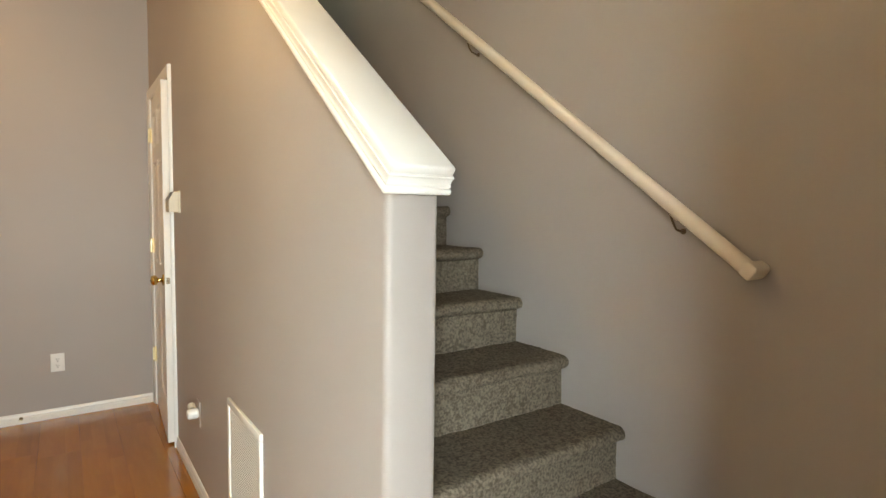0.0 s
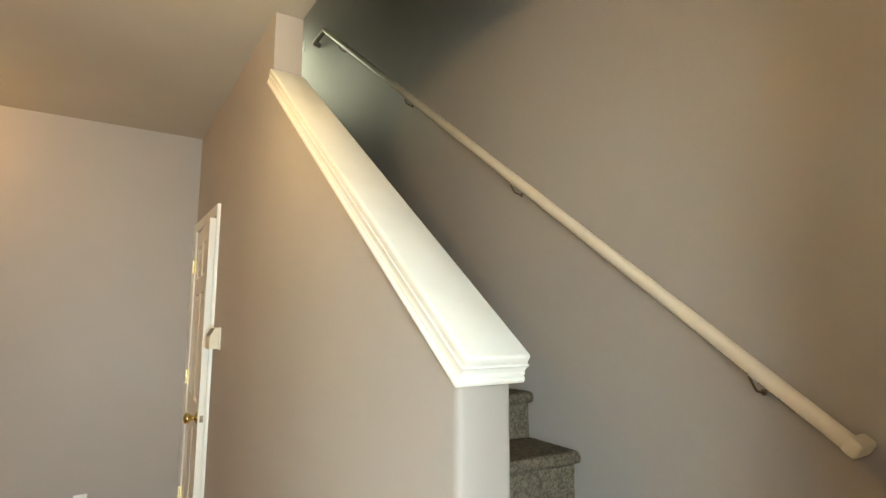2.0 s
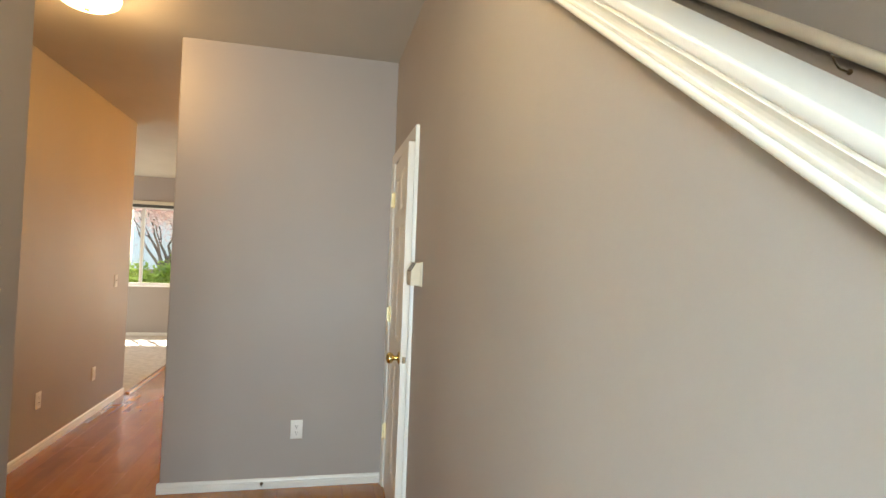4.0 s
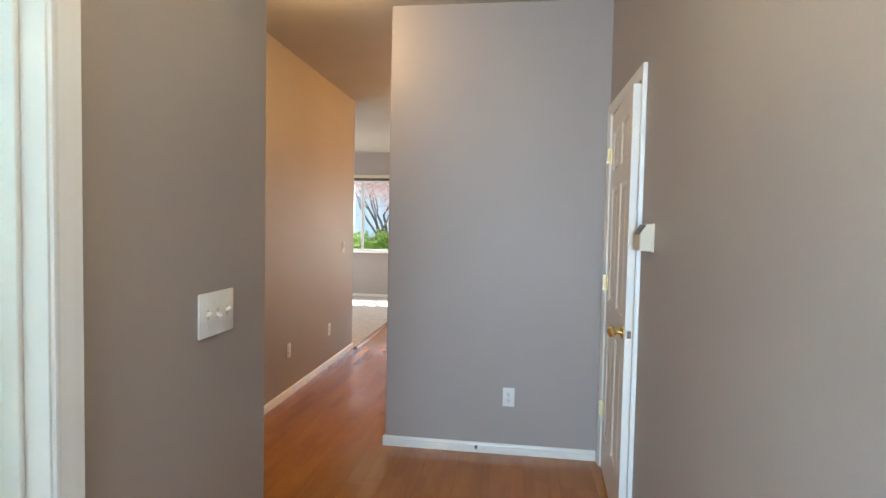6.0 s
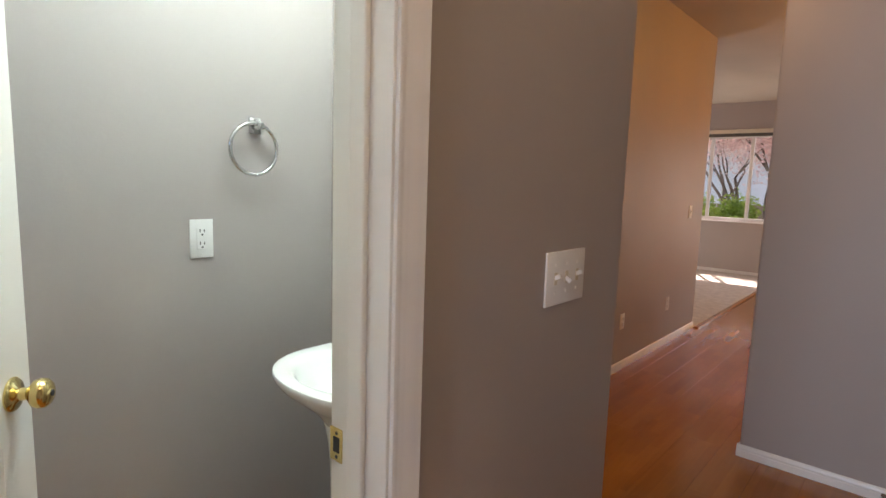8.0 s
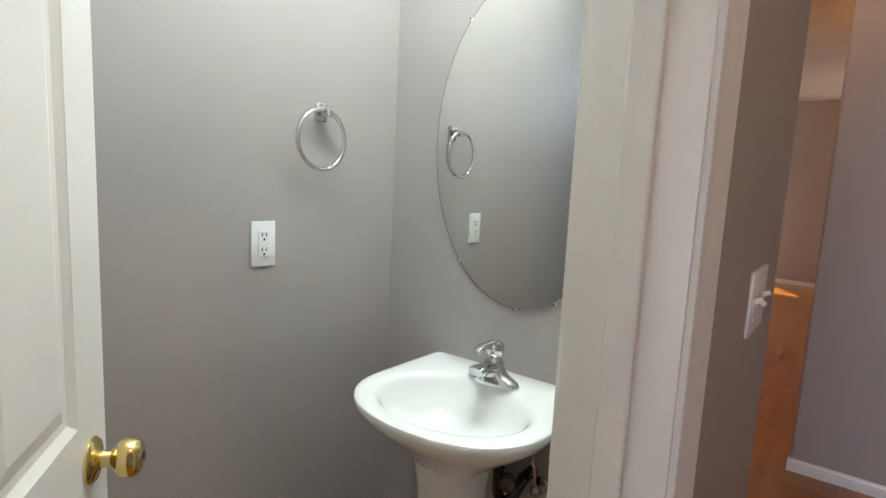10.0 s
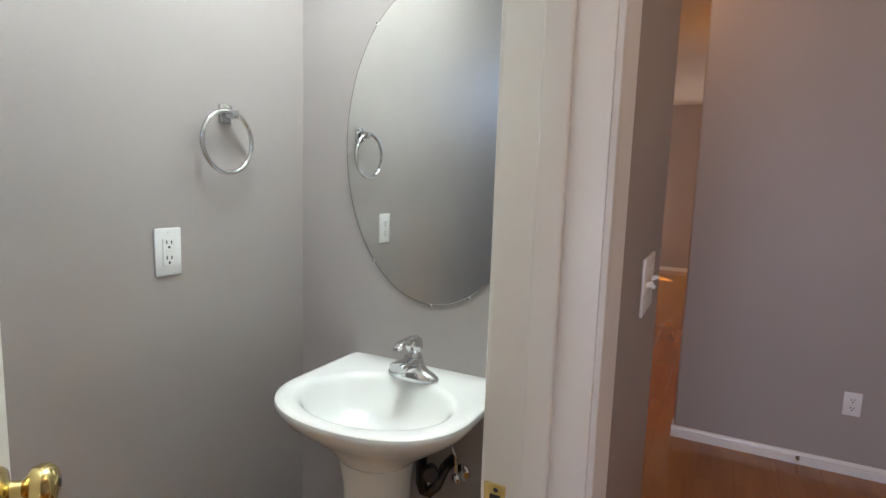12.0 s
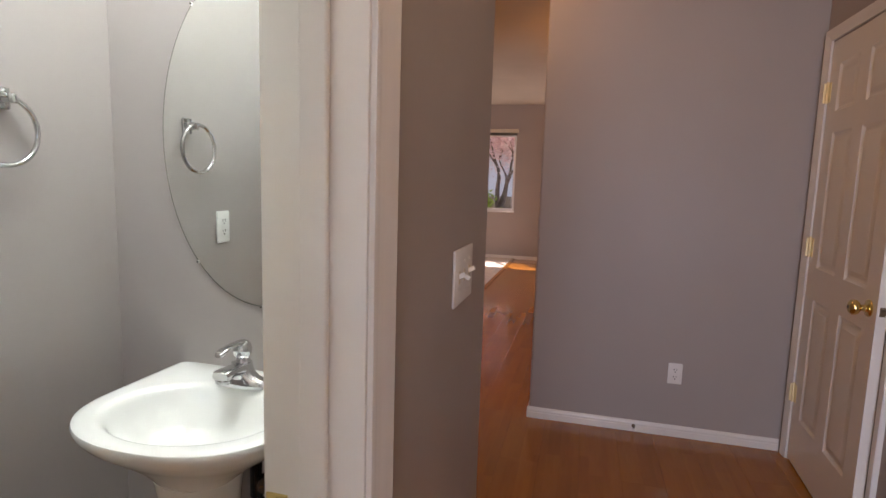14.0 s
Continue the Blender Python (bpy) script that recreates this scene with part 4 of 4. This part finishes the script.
for x, w in ((-3.07, 0.05), (-2.84, 0.05), (-2.25, 0.05)):
    part("sash_bar", boxes((x - w / 2, fy + 0.01, z0 + 0.0455, x + w / 2, fy + 0.055, z1 - 0.0455), bevel=0.004), WHITE, win)
for a, b in ((-3.615, -3.095), (-3.045, -2.865), (-2.815, -2.275), (-2.225, -1.77)):
    pane = part("pane", boxes((a, fy + 0.03, z0 + 0.0455, b, fy + 0.034, z1 - 0.0455)), GLASS, win)
    pane.visible_shadow = False
part("window_sill", boxes((x0 - 0.005, FAR_Y - 0.025, z0 - 0.022, x1 + 0.005, fy - 0.0005, z0 - 0.001), bevel=0.004), WHITE, win)
blind = thing("window_blind", pose((x0 + x1) / 2, FAR_Y - 0.03, 2.235), "cream blind valance with a dark gathered blind pulled up", "blind")
hw = (x1 - x0) / 2
part("valance", boxes((-hw - 0.03, -0.02, 0.012, hw + 0.03, 0.028, 0.072), bevel=0.004), IVORY, blind)
part("gathered_slats", boxes((-hw - 0.01, -0.012, -0.038, hw + 0.01, 0.024, 0.010), bevel=0.003), SCREEN, blind)

# glazed entry behind the start of the walk
entry = thing("door_3", pose(0, 0, 0), "white entry door frame with clear glass", "door", kind="structure")
for r in ((-0.475, FRONT_Y - 0.10, 0, -0.425, FRONT_Y - 0.04, 2.12), (0.105, FRONT_Y - 0.10, 0, 0.155, FRONT_Y - 0.04, 2.12), (-0.4245, FRONT_Y - 0.10, 2.0, 0.1045, FRONT_Y - 0.04, 2.12), (-0.4245, FRONT_Y - 0.10, 0, 0.1045, FRONT_Y - 0.04, 0.28)):
    part("door_frame", boxes(r, bevel=0.004), WHITE, entry)
pane = part("pane", boxes((-0.4245, FRONT_Y - 0.075, 0.2805, 0.1045, FRONT_Y - 0.07, 1.9995)), GLASS, entry)
pane.visible_shadow = False

# unseen window added to hold the side fill lamp
side = thing("window_side_added", pose(0, 0, 0), "unseen tall white framed window added round the side fill lamp", "window", kind="structure")
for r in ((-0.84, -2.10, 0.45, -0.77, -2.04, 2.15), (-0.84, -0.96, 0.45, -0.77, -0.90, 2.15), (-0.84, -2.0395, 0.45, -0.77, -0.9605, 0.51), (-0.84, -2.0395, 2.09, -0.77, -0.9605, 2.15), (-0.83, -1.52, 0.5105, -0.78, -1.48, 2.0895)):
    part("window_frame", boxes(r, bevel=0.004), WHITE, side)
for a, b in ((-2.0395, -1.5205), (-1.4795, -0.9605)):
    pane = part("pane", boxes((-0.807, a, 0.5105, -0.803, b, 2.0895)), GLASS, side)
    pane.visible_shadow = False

# unseen glass door, added only to carry the far fill lamp
patio = thing("door_patio_added", pose(0, 0, 0), "unseen white framed glass door added round the patio fill lamp", "door", kind="structure")
for r in ((-0.75, FAR_Y + 0.04, 0, -0.68, FAR_Y + 0.12, 2.1), (0.38, FAR_Y + 0.04, 0, 0.45, FAR_Y + 0.12, 2.1), (-0.6795, FAR_Y + 0.04, 2.02, 0.3795, FAR_Y + 0.12, 2.1), (-0.6795, FAR_Y + 0.04, 0, 0.3795, FAR_Y + 0.12, 0.08)):
    part("door_frame", boxes(r, bevel=0.004), WHITE, patio)
pane = part("pane", boxes((-0.6795, FAR_Y + 0.075, 0.0805, 0.3795, FAR_Y + 0.08, 2.0195)), GLASS, patio)
pane.visible_shadow = False

# ---- garden ----
structure("ground", boxes((-900, -900, -0.9, 900, 900, -0.35)), GRASS, "garden soil and rough grass outside", "ground")
fence = thing("fence", pose(0, 15.0, -0.35), "weathered cedar board fence behind the garden", "fence")
board_bm = boxes((-0.068, 0, 0.02, 0.068, 0.02, 1.38))
board_me = None
rng = random.Random(4)
for k in range(62):
    if board_me is None:
        b0 = part("board", board_bm, FENCE, fence)
        board_me = b0.data
    else:
        b0 = new("board", board_me)
        b0.parent = fence
    b0.matrix_basis = pose(-7.5 + 0.145 * k, rng.uniform(-0.004, 0.004), rng.uniform(-0.015, 0.015))
for z in (0.30, 1.08):
    part("fence_rail", boxes((-7.6, 0.022, z, 1.5, 0.06, z + 0.09)), FENCE, fence)

house = thing("neighbour_house", pose(0, 21, -0.35), "grey-blue sided neighbouring house behind the fence", "house")
part("wall", boxes((-6.1, 0, 0, 2.5, 6, 3.3)), SIDING, house)
bm = bmesh.new()
prism(bm, [(-0.4, 3.3), (3.0, 4.9), (6.4, 3.3)], "x", -6.4, 2.9)
part("roof", bm, BARK, house, "dark shingle roof")
lap = boxes((-6.1, -0.02, 0, 2.5, 0, 0.14))
lap_ob = part("siding_board", lap, SIDING, house)
for k in range(1, 19):
    o = new("siding_board", lap_ob.data)
    o.parent, o.matrix_basis = house, pose(0, 0, 0.175 * k, -3, 0, 0)

def limb(bm, p, d, length, r, depth, tips, rng):
    """A bent limb that forks into thinner ones; the ends go to tips."""
    pts, radii = [p.copy()], [r]
    for k in range(4):
        d = (d + Vector((rng.uniform(-0.22, 0.22), rng.uniform(-0.22, 0.22), rng.uniform(-0.08, 0.16)))).normalized()
        p = p + d * length / 4
        pts.append(p.copy())
        radii.append(r * (1 - 0.11 * (k + 1)))
    tube(bm, pts, radii, 8 if depth > 1 else 5)
    tips.append((p.copy(), depth))
    if depth:
        for _ in range(3 if depth in (2, 3, 5) else 2):
            nd = (d + Vector((rng.uniform(-0.9, 0.9), rng.uniform(-0.6, 0.6), rng.uniform(-0.2, 0.7)))).normalized()
            limb(bm, p, nd, length * rng.uniform(0.62, 0.85), radii[-1] * 0.72, depth - 1, tips, rng)


def leaves(rng, centres, count, spread, size):
    """Many small folded leaves about the centres, in one mesh."""
    verts, faces = [], []
    for _ in range(count):
        c = rng.choice(centres)
        p = Vector(c) + Vector((rng.gauss(0, spread), rng.gauss(0, spread), rng.gauss(0, spread * 0.8)))
        a = Vector((rng.uniform(-1, 1), rng.uniform(-1, 1), rng.uniform(-0.6, 0.6))).normalized()
        b = a.orthogonal().normalized()
        b.rotate(Matrix.Rotation(rng.uniform(0, 6.28), 3, a))
        n = a.cross(b)
        s = size * rng.uniform(0.6, 1.3)
        i = len(verts)
        verts += [p - a * s, p + b * s * 0.45 + n * s * 0.15, p + a * s, p - b * s * 0.45 + n * s * 0.15]
        faces += [(i, i + 1, i + 2), (i, i + 2, i + 3)]
    return verts, faces


def foliage(name, verts, faces, mat, parent, label=""):
    me = bpy.data.meshes.new(name)
    me.from_pydata([tuple(v) for v in verts], [], faces)
    me.materials.append(mat)
    ob = new(name, me)
    ob.parent = parent
    if label:
        ob["label"] = label
    return tagged(ob, kind="stuff")


def tree(base, seed, lean, height, r, label, crown, n_leaves):
    rng = random.Random(seed)
    ob = thing("tree", Matrix.Translation(base), label, "tree")
    bm, tips = bmesh.new(), []
    limb(bm, Vector((0, 0, -0.1)), Vector(lean).normalized(), height, r, 5, tips, rng)
    part("trunk", bm, BARK, ob, smooth=True)
    v, f = leaves(rng, [p for p, dpt in tips if dpt < 4], n_leaves, 0.36, 0.040)
    foliage("crown", v, f, crown, ob, "sparse pink blossom")


tree((-2.55, 13.1, -0.35), 5, (0.05, 0, 1), 1.25, 0.165, "forked blossom tree with grey bark in the garden", BLOSSOM, 20000)
tree((-2.85, 14.2, -0.35), 11, (-0.22, 0, 1), 1.35, 0.115, "leaning blossom tree with bare dark limbs", BLOSSOM, 20000)
tree((-4.3, 16.8, -0.35), 23, (0.1, 0, 1), 1.5, 0.10, "blossom tree with pink flowers beyond the fence", BLOSSOM, 20000)
tree((-1.2, 17.0, -0.35), 31, (-0.1, 0, 1), 1.5, 0.10, "blossom tree with pink flowers beyond the fence", BLOSSOM, 20000)


def shrub(base, seed, w, h, n):
    rng = random.Random(seed)
    ob = thing("shrub", Matrix.Translation(base), "bright green leafy shrub in the garden", "shrub", "garden shrubs")
    bm = bmesh.new()
    centres = []
    for _ in range(14):
        p = Vector((rng.uniform(-w, w), rng.uniform(-0.35, 0.35), rng.uniform(0.35, h)))
        tube(bm, [(0, 0, -0.05), p * 0.5 + Vector((0, 0, 0.1)), p], [0.02, 0.012, 0.005], 6)
        centres.append(p)
    part("stems", bm, BARK, ob)
    v, f = leaves(rng, centres, n, 0.17, 0.055)
    foliage("leaves", v, f, LEAF, ob)


shrub((-3.36, 12.5, -0.35), 2, 0.65, 1.62, 5200)
shrub((-4.5, 12.7, -0.35), 3, 0.7, 1.75, 5200)
shrub((-2.98, 12.1, -0.35), 8, 0.36, 1.10, 2600)

# ---- floor planks ----
plank_w, plank_l = 0.1925, 1.285
floor_ob = bpy.data.objects["floor"]
bm = bmesh.new()
box(bm, 0.0002, 0.0002, -0.010, plank_w - 0.0002, plank_l - 0.0002, 0.0)
top_edges = [e for e in bm.edges if all(v.co.z > -0.001 for v in e.verts)]
bmesh.ops.bevel(bm, geom=top_edges, offset=0.0006, segments=1, affect="EDGES")
plank_me = bpy.data.meshes.new("plank")
bm.to_mesh(plank_me)
bm.free()
plank_me.materials.append(WOOD)
rng = random.Random(9)
k = 0
x = -1.72 - plank_w * 0.4
while x < 1.59:
    y = FRONT_Y - rng.uniform(0.1, 1.2)
    while y < FAR_Y:
        inside = y > FRONT_Y - 0.12 and not (x > STAIR_X and y > 0.6) and not (x < -0.95 and y < 2.0 - plank_l * 2)
        if inside and k < 300:
            p = new("plank", plank_me)
            p.parent, p.matrix_basis = floor_ob, pose(x, y, 0)
            k += 1
        y += plank_l
    x += plank_w
